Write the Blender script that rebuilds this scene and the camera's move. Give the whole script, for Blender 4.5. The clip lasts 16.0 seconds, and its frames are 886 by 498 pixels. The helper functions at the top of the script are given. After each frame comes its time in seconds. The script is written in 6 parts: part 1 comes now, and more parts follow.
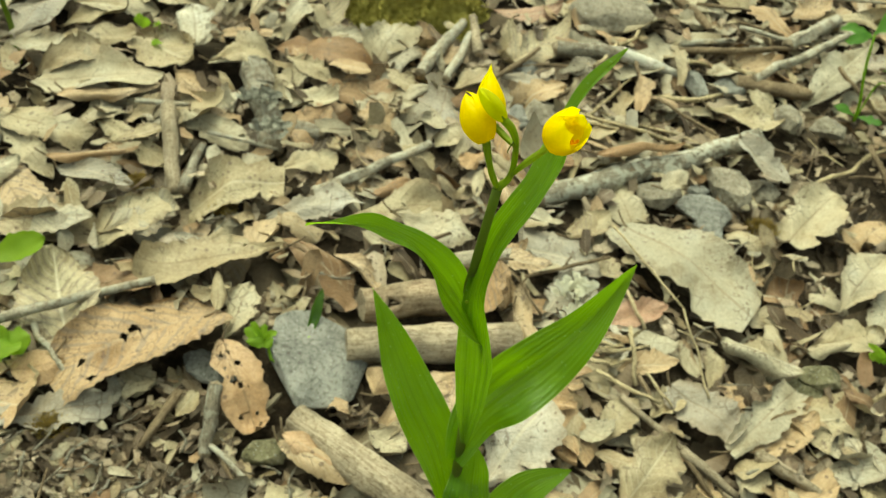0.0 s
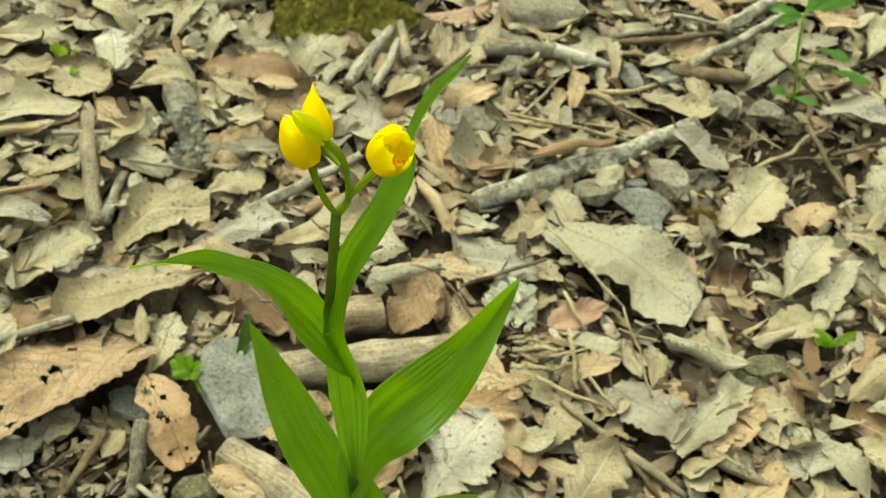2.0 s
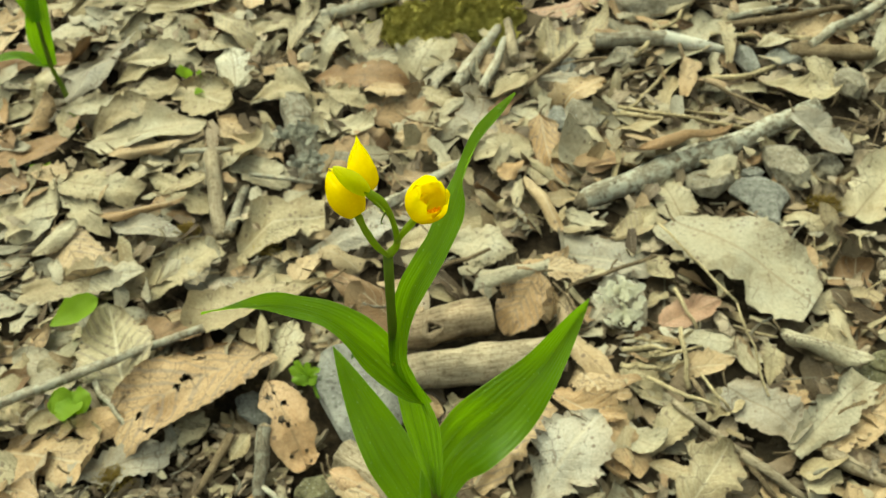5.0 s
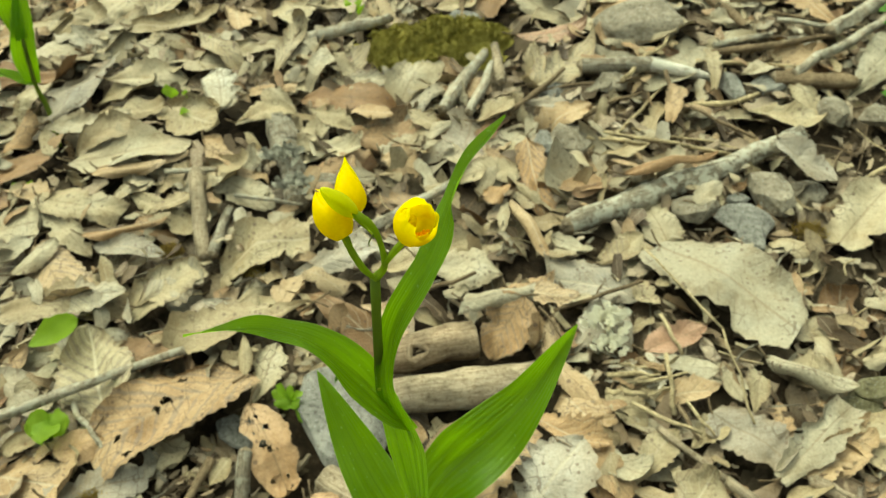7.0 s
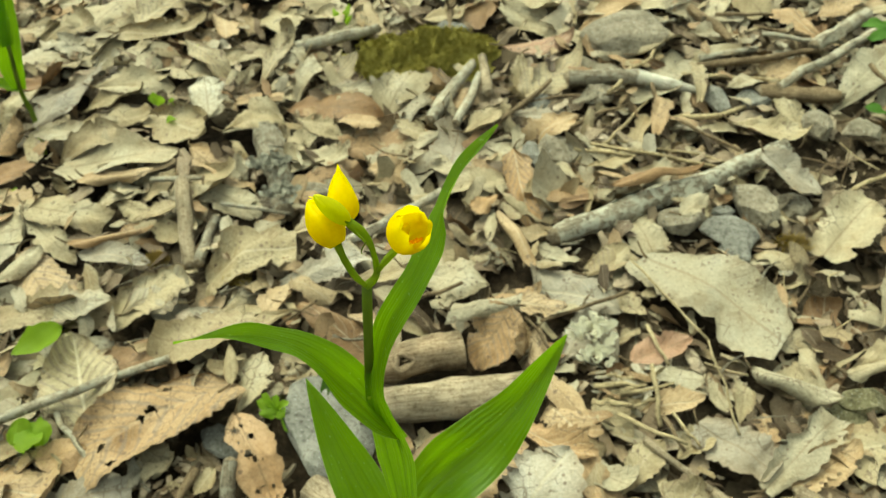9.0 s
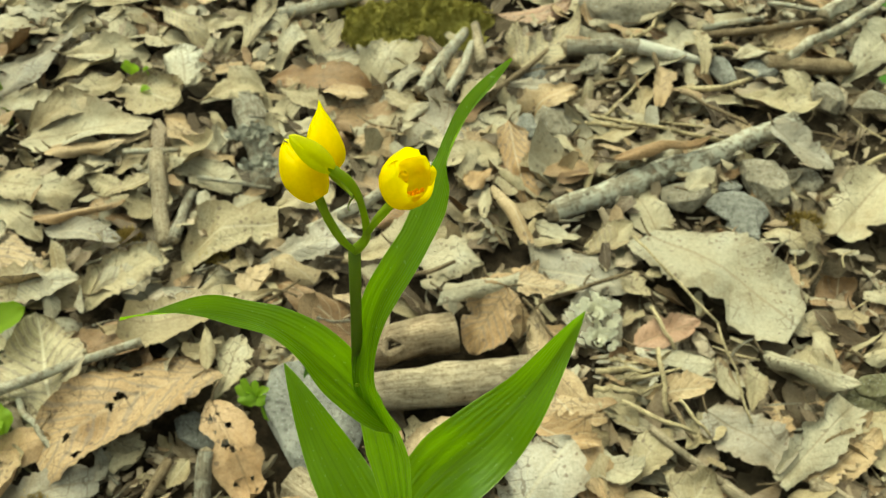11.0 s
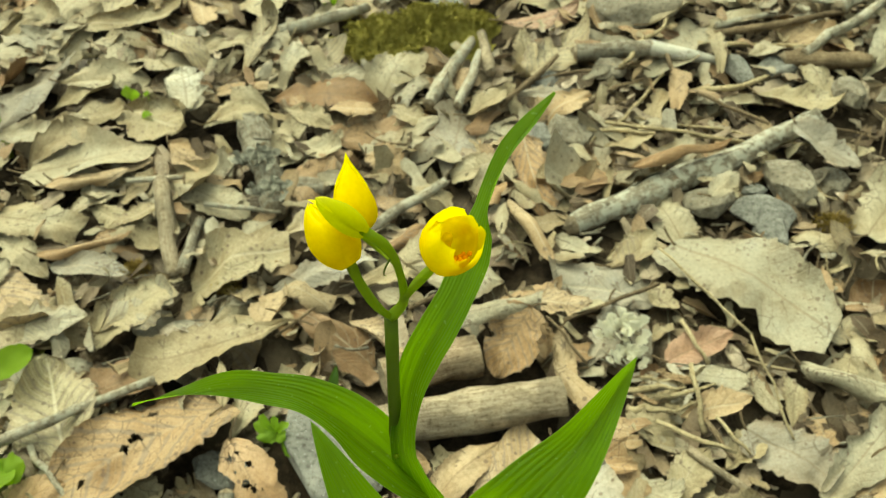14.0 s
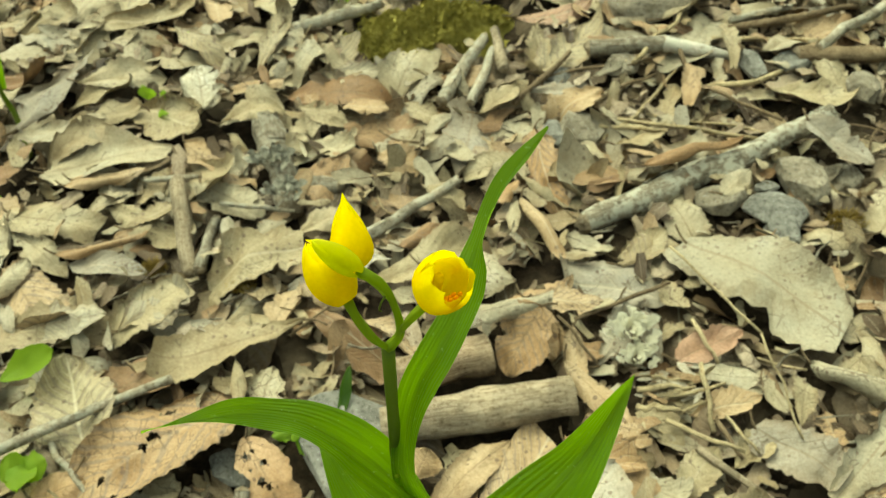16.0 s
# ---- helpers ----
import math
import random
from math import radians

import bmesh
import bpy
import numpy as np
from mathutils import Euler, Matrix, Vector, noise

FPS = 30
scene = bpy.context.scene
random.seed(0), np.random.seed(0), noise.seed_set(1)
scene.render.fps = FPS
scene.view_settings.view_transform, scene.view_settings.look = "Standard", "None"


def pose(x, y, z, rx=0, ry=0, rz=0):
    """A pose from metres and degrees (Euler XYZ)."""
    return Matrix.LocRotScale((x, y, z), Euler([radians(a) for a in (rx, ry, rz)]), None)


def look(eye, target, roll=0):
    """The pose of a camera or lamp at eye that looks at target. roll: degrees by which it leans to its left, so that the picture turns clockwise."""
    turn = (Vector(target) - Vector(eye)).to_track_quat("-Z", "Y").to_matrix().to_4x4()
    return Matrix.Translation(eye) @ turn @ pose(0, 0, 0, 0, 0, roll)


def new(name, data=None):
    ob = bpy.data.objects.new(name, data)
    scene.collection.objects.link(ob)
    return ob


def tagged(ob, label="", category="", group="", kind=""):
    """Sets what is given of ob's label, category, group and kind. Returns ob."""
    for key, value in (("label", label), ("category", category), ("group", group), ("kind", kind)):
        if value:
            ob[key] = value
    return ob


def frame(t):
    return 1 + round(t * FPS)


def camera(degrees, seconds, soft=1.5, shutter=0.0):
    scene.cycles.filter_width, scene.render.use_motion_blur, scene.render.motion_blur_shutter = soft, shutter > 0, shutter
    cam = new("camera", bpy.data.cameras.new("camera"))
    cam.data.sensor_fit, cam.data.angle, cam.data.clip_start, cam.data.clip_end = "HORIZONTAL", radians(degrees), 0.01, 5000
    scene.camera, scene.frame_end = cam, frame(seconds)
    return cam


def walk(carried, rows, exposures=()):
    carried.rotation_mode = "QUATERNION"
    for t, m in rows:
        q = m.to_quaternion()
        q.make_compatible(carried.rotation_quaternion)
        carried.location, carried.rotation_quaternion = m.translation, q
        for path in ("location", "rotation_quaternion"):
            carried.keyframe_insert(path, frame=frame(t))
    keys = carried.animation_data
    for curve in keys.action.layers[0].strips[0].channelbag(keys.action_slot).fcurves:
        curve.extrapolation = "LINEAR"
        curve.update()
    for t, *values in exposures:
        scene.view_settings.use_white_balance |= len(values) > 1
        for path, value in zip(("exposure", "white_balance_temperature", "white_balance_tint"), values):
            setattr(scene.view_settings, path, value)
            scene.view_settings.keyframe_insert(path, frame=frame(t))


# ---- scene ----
cam = camera(51.17, 16.0, soft=1.2)
# the phone focuses near: the plant is sharp, the litter behind it slightly soft
cam.data.dof.use_dof = True
cam.data.dof.focus_distance = 0.235
cam.data.dof.aperture_fstop = 44.0
PATH = [
    (0.0, pose(-0.0725, -0.0232, 0.5919, 51.34, -8.70, -1.70)),
    (0.5, pose(-0.0498, -0.0154, 0.5898, 51.23, -8.89, -2.74)),
    (1.0, pose(-0.0369, -0.0161, 0.5983, 51.41, -8.47, -3.94)),
    (1.5, pose(-0.0188, -0.0068, 0.5966, 51.50, -7.28, -4.81)),
    (2.0, pose(-0.0269, -0.0055, 0.5915, 51.93, -6.12, -5.05)),
    (2.5, pose(-0.0318, 0.0021, 0.5854, 51.18, -4.23, -3.63)),
    (3.0, pose(-0.0017, -0.0020, 0.6005, 50.37, -0.42, -0.64)),
    (3.5, pose(0.0000, -0.0040, 0.6075, 50.22, 0.50, -0.37)),
    (4.0, pose(0.0011, -0.0038, 0.6112, 50.23, 1.24, 0.15)),
    (6.5, pose(0.0015, -0.0019, 0.6131, 51.68, 0.46, 0.28)),
    (7.0, pose(0.0000, -0.0000, 0.6100, 52.00, -0.00, -0.00)),
    (7.5, pose(-0.0023, -0.0024, 0.6110, 52.15, -0.35, -0.19)),
    (8.0, pose(-0.0009, -0.0027, 0.6125, 52.36, -0.60, -0.36)),
    (8.5, pose(-0.0006, -0.0020, 0.6130, 52.49, -0.73, -0.45)),
    (9.0, pose(-0.0025, -0.0007, 0.6095, 52.68, -0.89, -0.55)),
    (11.5, pose(-0.0089, 0.0568, 0.5643, 51.69, -1.49, -1.38)),
    (12.0, pose(-0.0202, 0.0757, 0.5588, 51.80, -0.81, -2.22)),
    (12.5, pose(-0.0114, 0.0721, 0.5651, 52.09, 0.11, -2.56)),
    (13.0, pose(-0.0137, 0.0685, 0.5626, 52.25, 0.29, -2.76)),
    (13.5, pose(-0.0153, 0.0654, 0.5658, 52.12, 0.52, -2.61)),
    (14.0, pose(-0.0142, 0.0633, 0.5686, 51.95, 0.69, -2.38)),
    (14.5, pose(-0.0148, 0.0603, 0.5665, 52.18, 0.85, -2.08)),
    (15.0, pose(-0.0114, 0.0603, 0.5695, 51.92, 1.32, -1.76)),
    (15.5, pose(-0.0042, 0.0615, 0.5742, 51.65, 1.63, -1.45)),
    (16.0, pose(-0.0081, 0.0648, 0.5819, 51.02, 1.59, -1.56)),
]
walk(cam, PATH, [(0.0, 0.985, 7140, -19), (9.0, 0.985, 7140, -19), (12.5, 0.98, 7380, -21), (16.0, 0.98, 7380, -21)])

# ---- light: soft light under a bright canopy ----
world = bpy.data.worlds.new("sky")
scene.world = world
world.use_nodes = True
wn = world.node_tree.nodes
sky = wn.new("ShaderNodeTexSky")
sky.sky_type = "NISHITA"
sky.sun_disc = False
sky.sun_elevation = radians(62)
sky.sun_rotation = radians(-35)
sky.air_density = 0.8
sky.dust_density = 6.0
sky.ozone_density = 0.3
wn["Background"].inputs["Strength"].default_value = 0.15
# light that comes through leaves: the sky's blue is muted
mute = wn.new("ShaderNodeHueSaturation")
mute.inputs["Saturation"].default_value = 0.35
world.node_tree.links.new(sky.outputs[0], mute.inputs["Color"])
world.node_tree.links.new(mute.outputs[0], wn["Background"].inputs["Color"])
sun = new("sun", bpy.data.lights.new("sun", "SUN"))
sun.data.energy = 0.75
sun.data.angle = radians(40)
sun.data.color = (1.0, 0.96, 0.9)
sun.matrix_world = look((-0.5, 0.55, 2.2), (0, 0.6, 0.1))


# ---- materials ----
def material(name, rough=0.7, spec=0.3):
    m = bpy.data.materials.new(name)
    m.use_nodes = True
    b = m.node_tree.nodes["Principled BSDF"]
    b.inputs["Roughness"].default_value = rough
    b.inputs["Specular IOR Level"].default_value = spec
    return m, m.node_tree.nodes, m.node_tree.links, b


def ramp(nodes, stops):
    r = nodes.new("ShaderNodeValToRGB")
    while len(r.color_ramp.elements) < len(stops):
        r.color_ramp.elements.new(0.5)
    for e, (p, c) in zip(r.color_ramp.elements, stops):
        e.position, e.color = p, (*c, 1)
    return r


def mixer(nodes, links, fac, a, b, kind="MIX"):
    m = nodes.new("ShaderNodeMix")
    m.data_type, m.blend_type = "RGBA", kind
    for s, v in ((m.inputs[0], fac), (m.inputs[6], a), (m.inputs[7], b)):
        if isinstance(v, (int, float)):
            s.default_value = v
        elif isinstance(v, tuple):
            s.default_value = (*v, 1)
        else:
            links.new(v, s)
    return m.outputs[2]


def noise_tex(nodes, links, vec, scale, detail=3, rough=0.55):
    n = nodes.new("ShaderNodeTexNoise")
    n.inputs["Scale"].default_value, n.inputs["Detail"].default_value = scale, detail
    n.inputs["Roughness"].default_value = rough
    if vec:
        links.new(vec, n.inputs["Vector"])
    return n.outputs["Fac"]


def calc(nodes, links, op, a, b=None, c=None):
    m = nodes.new("ShaderNodeMath")
    m.operation = op
    for s, v in zip(m.inputs, (a, b, c)):
        if v is None:
            continue
        if isinstance(v, (int, float)):
            s.default_value = v
        else:
            links.new(v, s)
    return m.outputs[0]


def bump(nodes, links, b, height, strength, dist):
    n = nodes.new("ShaderNodeBump")
    n.inputs["Strength"].default_value, n.inputs["Distance"].default_value = strength, dist
    links.new(height, n.inputs["Height"])
    links.new(n.outputs[0], b.inputs["Normal"])


def leaf_veins(nodes, links, n_veins, slant):
    """Midrib and side veins from the leaf's own coordinates (u across, v along): mask, distance from the nearest side vein, place across."""
    uv = nodes.new("ShaderNodeUVMap")
    sep = nodes.new("ShaderNodeSeparateXYZ")
    links.new(uv.outputs[0], sep.inputs[0])
    au = calc(nodes, links, "ABSOLUTE", calc(nodes, links, "MULTIPLY_ADD", sep.outputs[0], 2.0, -1.0))
    geo = nodes.new("ShaderNodeTexCoord").outputs["Object"]
    sway = calc(nodes, links, "MULTIPLY_ADD", noise_tex(nodes, links, geo, 30, 2), 0.09, sep.outputs[1])
    ph = calc(nodes, links, "MULTIPLY", calc(nodes, links, "MULTIPLY_ADD", au, -slant, sway), n_veins)
    tri = calc(nodes, links, "ABSOLUTE", calc(nodes, links, "SUBTRACT", calc(nodes, links, "FRACT", ph), 0.5))
    side = nodes.new("ShaderNodeMapRange")
    links.new(tri, side.inputs[0])
    side.inputs[1].default_value, side.inputs[2].default_value = 0.06, 0.02
    mid = nodes.new("ShaderNodeMapRange")
    links.new(au, mid.inputs[0])
    mid.inputs[1].default_value, mid.inputs[2].default_value = 0.06, 0.03
    worn = nodes.new("ShaderNodeMapRange")
    links.new(noise_tex(nodes, links, geo, 34, 2), worn.inputs[0])
    worn.inputs[1].default_value, worn.inputs[2].default_value = 0.4, 0.62
    faint = calc(nodes, links, "MULTIPLY", side.outputs[0], worn.outputs[0])
    return calc(nodes, links, "MAXIMUM", faint, mid.outputs[0]), tri, au


def dead_leaf_material(name, stops, random_kind, vein=0.42, mould=0.0, cracks=0.57):
    m, n, l, b = material(name, 0.6, 0.28)
    if random_kind == "island":
        rnd = n.new("ShaderNodeNewGeometry").outputs["Random Per Island"]
    else:
        rnd = n.new("ShaderNodeObjectInfo").outputs["Random"]
    geo = n.new("ShaderNodeTexCoord").outputs["Object"]
    other = calc(n, l, "FRACT", calc(n, l, "MULTIPLY", rnd, 37.7))
    third = calc(n, l, "FRACT", calc(n, l, "MULTIPLY", rnd, 91.3))
    col = ramp(n, stops)
    l.new(rnd, col.inputs[0])
    veins, tri, au = leaf_veins(n, l, 9.0, 0.28)
    # weathering in broad patches, warmer or greyer
    blotch = ramp(n, [(0.3, (0.66, 0.56, 0.42)), (0.44, (0.95, 0.9, 0.82)), (0.6, (1.03, 1.02, 0.99)), (0.72, (0.97, 0.99, 1.03))])
    broad = noise_tex(n, l, geo, 24, 5, 0.6)
    l.new(broad, blotch.inputs[0])
    c = mixer(n, l, 1.0, col.outputs[0], blotch.outputs[0], "MULTIPLY")
    # browned rim
    rim = n.new("ShaderNodeMapRange")
    l.new(calc(n, l, "MULTIPLY_ADD", noise_tex(n, l, geo, 70, 3), 0.7, au), rim.inputs[0])
    rim.inputs[1].default_value, rim.inputs[2].default_value = 1.05, 1.5
    c = mixer(n, l, calc(n, l, "MULTIPLY", calc(n, l, "MULTIPLY", rim.outputs[0], other), 0.75), c, (0.19, 0.12, 0.06))
    # fibres and fine grain
    fine = ramp(n, [(0.3, (0.7, 0.66, 0.58)), (0.6, (1.07, 1.06, 1.02))])
    l.new(noise_tex(n, l, geo, 300, 4, 0.65), fine.inputs[0])
    c = mixer(n, l, 0.62, c, fine.outputs[0], "MULTIPLY")
    grit = ramp(n, [(0.3, (0.5, 0.44, 0.36)), (0.52, (1.06, 1.06, 1.04))])
    l.new(noise_tex(n, l, geo, 950, 3, 0.7), grit.inputs[0])
    c = mixer(n, l, 0.55, c, grit.outputs[0], "MULTIPLY")
    # net of small veins
    net = n.new("ShaderNodeTexVoronoi")
    net.feature = "DISTANCE_TO_EDGE"
    net.inputs["Scale"].default_value = 330
    l.new(geo, net.inputs["Vector"])
    c = mixer(n, l, calc(n, l, "MULTIPLY", calc(n, l, "LESS_THAN", net.outputs["Distance"], 0.07), 0.2), c, (0.2, 0.15, 0.09))
    # round mould spots of many sizes, in patches
    vor = n.new("ShaderNodeTexVoronoi")
    vor.inputs["Scale"].default_value = 210
    l.new(geo, vor.inputs["Vector"])
    sepc = n.new("ShaderNodeSeparateColor")
    l.new(vor.outputs["Color"], sepc.inputs[0])
    size = calc(n, l, "MULTIPLY", calc(n, l, "POWER", sepc.outputs[0], 3.0), 0.42)
    spot = calc(n, l, "LESS_THAN", vor.outputs["Distance"], size)
    patch = calc(n, l, "GREATER_THAN", calc(n, l, "MULTIPLY_ADD", third, 0.25, noise_tex(n, l, geo, 18, 2)), 0.58)
    c = mixer(n, l, calc(n, l, "MULTIPLY", calc(n, l, "MULTIPLY", spot, patch), 0.72), c, (0.11, 0.07, 0.045))
    # mould in bars between the veins of some leaves
    bars = n.new("ShaderNodeMapRange")
    l.new(calc(n, l, "MULTIPLY_ADD", noise_tex(n, l, geo, 110, 3), 0.5, tri), bars.inputs[0])
    bars.inputs[1].default_value, bars.inputs[2].default_value = 0.58, 0.68
    some = calc(n, l, "MAXIMUM", calc(n, l, "GREATER_THAN", other, 0.88), mould)
    c = mixer(n, l, calc(n, l, "MULTIPLY", calc(n, l, "MULTIPLY", bars.outputs[0], some), 0.55), c, (0.16, 0.125, 0.095))
    # veins, dark on some leaves and pale on others
    vein_col = ramp(n, [(0.55, (0.17, 0.115, 0.06)), (0.7, (0.5, 0.43, 0.3))])
    l.new(third, vein_col.inputs[0])
    c = mixer(n, l, calc(n, l, "MULTIPLY", veins, vein), c, vein_col.outputs[0])
    # dry cracks
    crack = n.new("ShaderNodeTexVoronoi")
    crack.feature = "DISTANCE_TO_EDGE"
    crack.inputs["Scale"].default_value = 85
    l.new(geo, crack.inputs["Vector"])
    line = calc(n, l, "LESS_THAN", crack.outputs["Distance"], 0.025)
    part_of = calc(n, l, "GREATER_THAN", noise_tex(n, l, geo, 26, 2), cracks)
    c = mixer(n, l, calc(n, l, "MULTIPLY", calc(n, l, "MULTIPLY", line, part_of), 0.6), c, (0.09, 0.06, 0.035))
    l.new(c, b.inputs["Base Color"])
    h = calc(n, l, "MULTIPLY_ADD", noise_tex(n, l, geo, 70, 5), 1.3, calc(n, l, "MULTIPLY", tri, 0.2))
    h = calc(n, l, "MULTIPLY_ADD", noise_tex(n, l, geo, 450, 3), 0.3, h)
    h = calc(n, l, "MULTIPLY_ADD", veins, -0.16, h)
    bump(n, l, b, h, 0.9, 0.0018)
    return m


PALE = [(0.0, (0.286, 0.234, 0.15)), (0.3, (0.341, 0.288, 0.186)), (0.6, (0.378, 0.332, 0.234)), (0.85, (0.359, 0.325, 0.246)), (1.0, (0.314, 0.288, 0.221))]
GREYED = [(0.0, (0.267, 0.239, 0.196)), (0.5, (0.323, 0.297, 0.251)), (1.0, (0.371, 0.344, 0.295))]
TAN = [(0.0, (0.355, 0.244, 0.142)), (0.5, (0.389, 0.284, 0.172)), (1.0, (0.41, 0.312, 0.201))]
BROWN = [(0.0, (0.2, 0.115, 0.055)), (0.5, (0.3, 0.19, 0.1)), (1.0, (0.38, 0.255, 0.14))]
RUST = [(0.0, (0.34, 0.21, 0.15)), (1.0, (0.38, 0.25, 0.185))]
LITTER = [(0.0, (0.148, 0.086, 0.047)), (0.09, (0.257, 0.163, 0.089)), (0.2, (0.35, 0.252, 0.155)), (0.36, (0.332, 0.28, 0.182)), (0.62, (0.378, 0.332, 0.234)), (0.85, (0.367, 0.332, 0.254)), (1.0, (0.298, 0.275, 0.225))]
CRUMBS = [(0.0, (0.061, 0.042, 0.028)), (0.35, (0.173, 0.128, 0.087)), (0.7, (0.316, 0.255, 0.185)), (1.0, (0.469, 0.4, 0.316))]
LEAF_MATS = {
    "pale": dead_leaf_material("dry_leaf_pale", PALE, "object"),
    "grey": dead_leaf_material("dry_leaf_grey", GREYED, "object"),
    "tan": dead_leaf_material("dry_leaf_tan", TAN, "object"),
    "brown": dead_leaf_material("dry_leaf_brown", BROWN, "object"),
    "veined": dead_leaf_material("dry_leaf_veined", PALE, "object", 0.75, 1.0),
    "cracked": dead_leaf_material("dry_leaf_cracked", TAN, "object", 0.12, 0.0, 0.42),
    # sun fleck on the upright leaf put into its colour; pale wood flakes share it
    "sunlit_pale": dead_leaf_material("dry_leaf_sunlit_pale", [(0.0, (0.47, 0.44, 0.36)), (1.0, (0.54, 0.5, 0.42))], "object"),
    "copper": dead_leaf_material("dry_leaf_copper", [(0.0, (0.42, 0.28, 0.165)), (1.0, (0.46, 0.32, 0.2))], "object"),
    "rust": dead_leaf_material("dry_leaf_rust", RUST, "object"),
}
CRUMB_MAT = dead_leaf_material("leaf_crumbs", CRUMBS, "island")
HUMUS = [(0.0, (0.035, 0.024, 0.014)), (0.5, (0.1, 0.074, 0.046)), (1.0, (0.2, 0.158, 0.1))]
HUMUS_MAT = dead_leaf_material("rotting_leaf", HUMUS, "island")
LITTER_MAT = dead_leaf_material("dry_leaf_mixed", LITTER, "island")


def soil_material():
    m, n, l, b = material("forest_soil", 0.95, 0.1)
    geo = n.new("ShaderNodeTexCoord").outputs["Object"]
    c1 = ramp(n, [(0.3, (0.012, 0.009, 0.006)), (0.5, (0.035, 0.026, 0.017)), (0.7, (0.09, 0.068, 0.045))])
    l.new(noise_tex(n, l, geo, 60, 6, 0.7), c1.inputs[0])
    c2 = ramp(n, [(0.35, (0.7, 0.65, 0.6)), (0.65, (1.2, 1.15, 1.05))])
    l.new(noise_tex(n, l, geo, 6, 3), c2.inputs[0])
    c = mixer(n, l, 1.0, c1.outputs[0], c2.outputs[0], "MULTIPLY")
    # flecks of leaf mould
    vor = n.new("ShaderNodeTexVoronoi")
    vor.inputs["Scale"].default_value = 26
    l.new(geo, vor.inputs["Vector"])
    sepc = n.new("ShaderNodeSeparateColor")
    l.new(vor.outputs["Color"], sepc.inputs[0])
    mould = calc(n, l, "MULTIPLY", calc(n, l, "GREATER_THAN", sepc.outputs[0], 0.72), 0.4)
    c = mixer(n, l, mould, c, (0.2, 0.155, 0.1))
    l.new(c, b.inputs["Base Color"])
    bump(n, l, b, noise_tex(n, l, geo, 150, 6, 0.7), 0.9, 0.006)
    return m


def wood_material(name, dark, mid, light, lichen=0.0, stretch=7.0):
    m, n, l, b = material(name, 0.85, 0.15)
    uv = n.new("ShaderNodeUVMap").outputs[0]
    mp = n.new("ShaderNodeMapping")
    mp.inputs["Scale"].default_value = (30, 30 / stretch, 1)
    l.new(uv, mp.inputs[0])
    geo = n.new("ShaderNodeTexCoord").outputs["Object"]
    c1 = ramp(n, [(0.3, dark), (0.5, mid), (0.7, light)])
    grain = noise_tex(n, l, mp.outputs[0], 1.0, 5, 0.65)
    l.new(grain, c1.inputs[0])
    c2 = ramp(n, [(0.35, (0.6, 0.58, 0.55)), (0.65, (1.15, 1.12, 1.08))])
    l.new(noise_tex(n, l, geo, 45, 4), c2.inputs[0])
    c = mixer(n, l, 1.0, c1.outputs[0], c2.outputs[0], "MULTIPLY")
    c4 = ramp(n, [(0.36, (0.5, 0.45, 0.38)), (0.5, (1.0, 1.0, 1.0))])
    l.new(noise_tex(n, l, geo, 330, 4, 0.7), c4.inputs[0])
    c = mixer(n, l, 0.8, c, c4.outputs[0], "MULTIPLY")
    if lichen:
        k = ramp(n, [(0.47, (0, 0, 0)), (0.54, (lichen, lichen, lichen))])
        l.new(noise_tex(n, l, geo, 130, 5, 0.65), k.inputs[0])
        c = mixer(n, l, k.outputs[0], c, (0.44, 0.42, 0.33))
    l.new(c, b.inputs["Base Color"])
    bump(n, l, b, calc(n, l, "ADD", grain, calc(n, l, "MULTIPLY", noise_tex(n, l, geo, 200, 4), 0.9)), 0.7, 0.0016)
    return m


def stone_material(name, a, bcol, c3):
    m, n, l, b = material(name, 0.88, 0.2)
    geo = n.new("ShaderNodeTexCoord").outputs["Object"]
    c1 = ramp(n, [(0.3, a), (0.5, bcol), (0.72, c3)])
    l.new(noise_tex(n, l, geo, 70, 7, 0.7), c1.inputs[0])
    c2 = ramp(n, [(0.3, (0.72, 0.7, 0.68)), (0.7, (1.15, 1.13, 1.08))])
    l.new(noise_tex(n, l, geo, 14, 3), c2.inputs[0])
    fleck = ramp(n, [(0.64, (0, 0, 0)), (0.72, (0.7, 0.7, 0.7))])
    l.new(noise_tex(n, l, geo, 520, 2), fleck.inputs[0])
    c = mixer(n, l, 1.0, c1.outputs[0], c2.outputs[0], "MULTIPLY")
    pit = ramp(n, [(0.34, (0.35, 0.32, 0.27)), (0.5, (1, 1, 1))])
    l.new(noise_tex(n, l, geo, 300, 4, 0.7), pit.inputs[0])
    c = mixer(n, l, 0.8, c, pit.outputs[0], "MULTIPLY")
    c = mixer(n, l, fleck.outputs[0], c, (0.42, 0.42, 0.39))
    l.new(c, b.inputs["Base Color"])
    bump(n, l, b, noise_tex(n, l, geo, 160, 6, 0.7), 0.9, 0.003)
    return m


def moss_material():
    m, n, l, b = material("moss", 0.95, 0.1)
    geo = n.new("ShaderNodeTexCoord").outputs["Object"]
    c1 = ramp(n, [(0.3, (0.17, 0.15, 0.03)), (0.5, (0.36, 0.31, 0.07)), (0.7, (0.55, 0.47, 0.13))])
    l.new(noise_tex(n, l, geo, 90, 6, 0.75), c1.inputs[0])
    l.new(c1.outputs[0], b.inputs["Base Color"])
    bump(n, l, b, noise_tex(n, l, geo, 300, 5, 0.7), 1.0, 0.006)
    return m


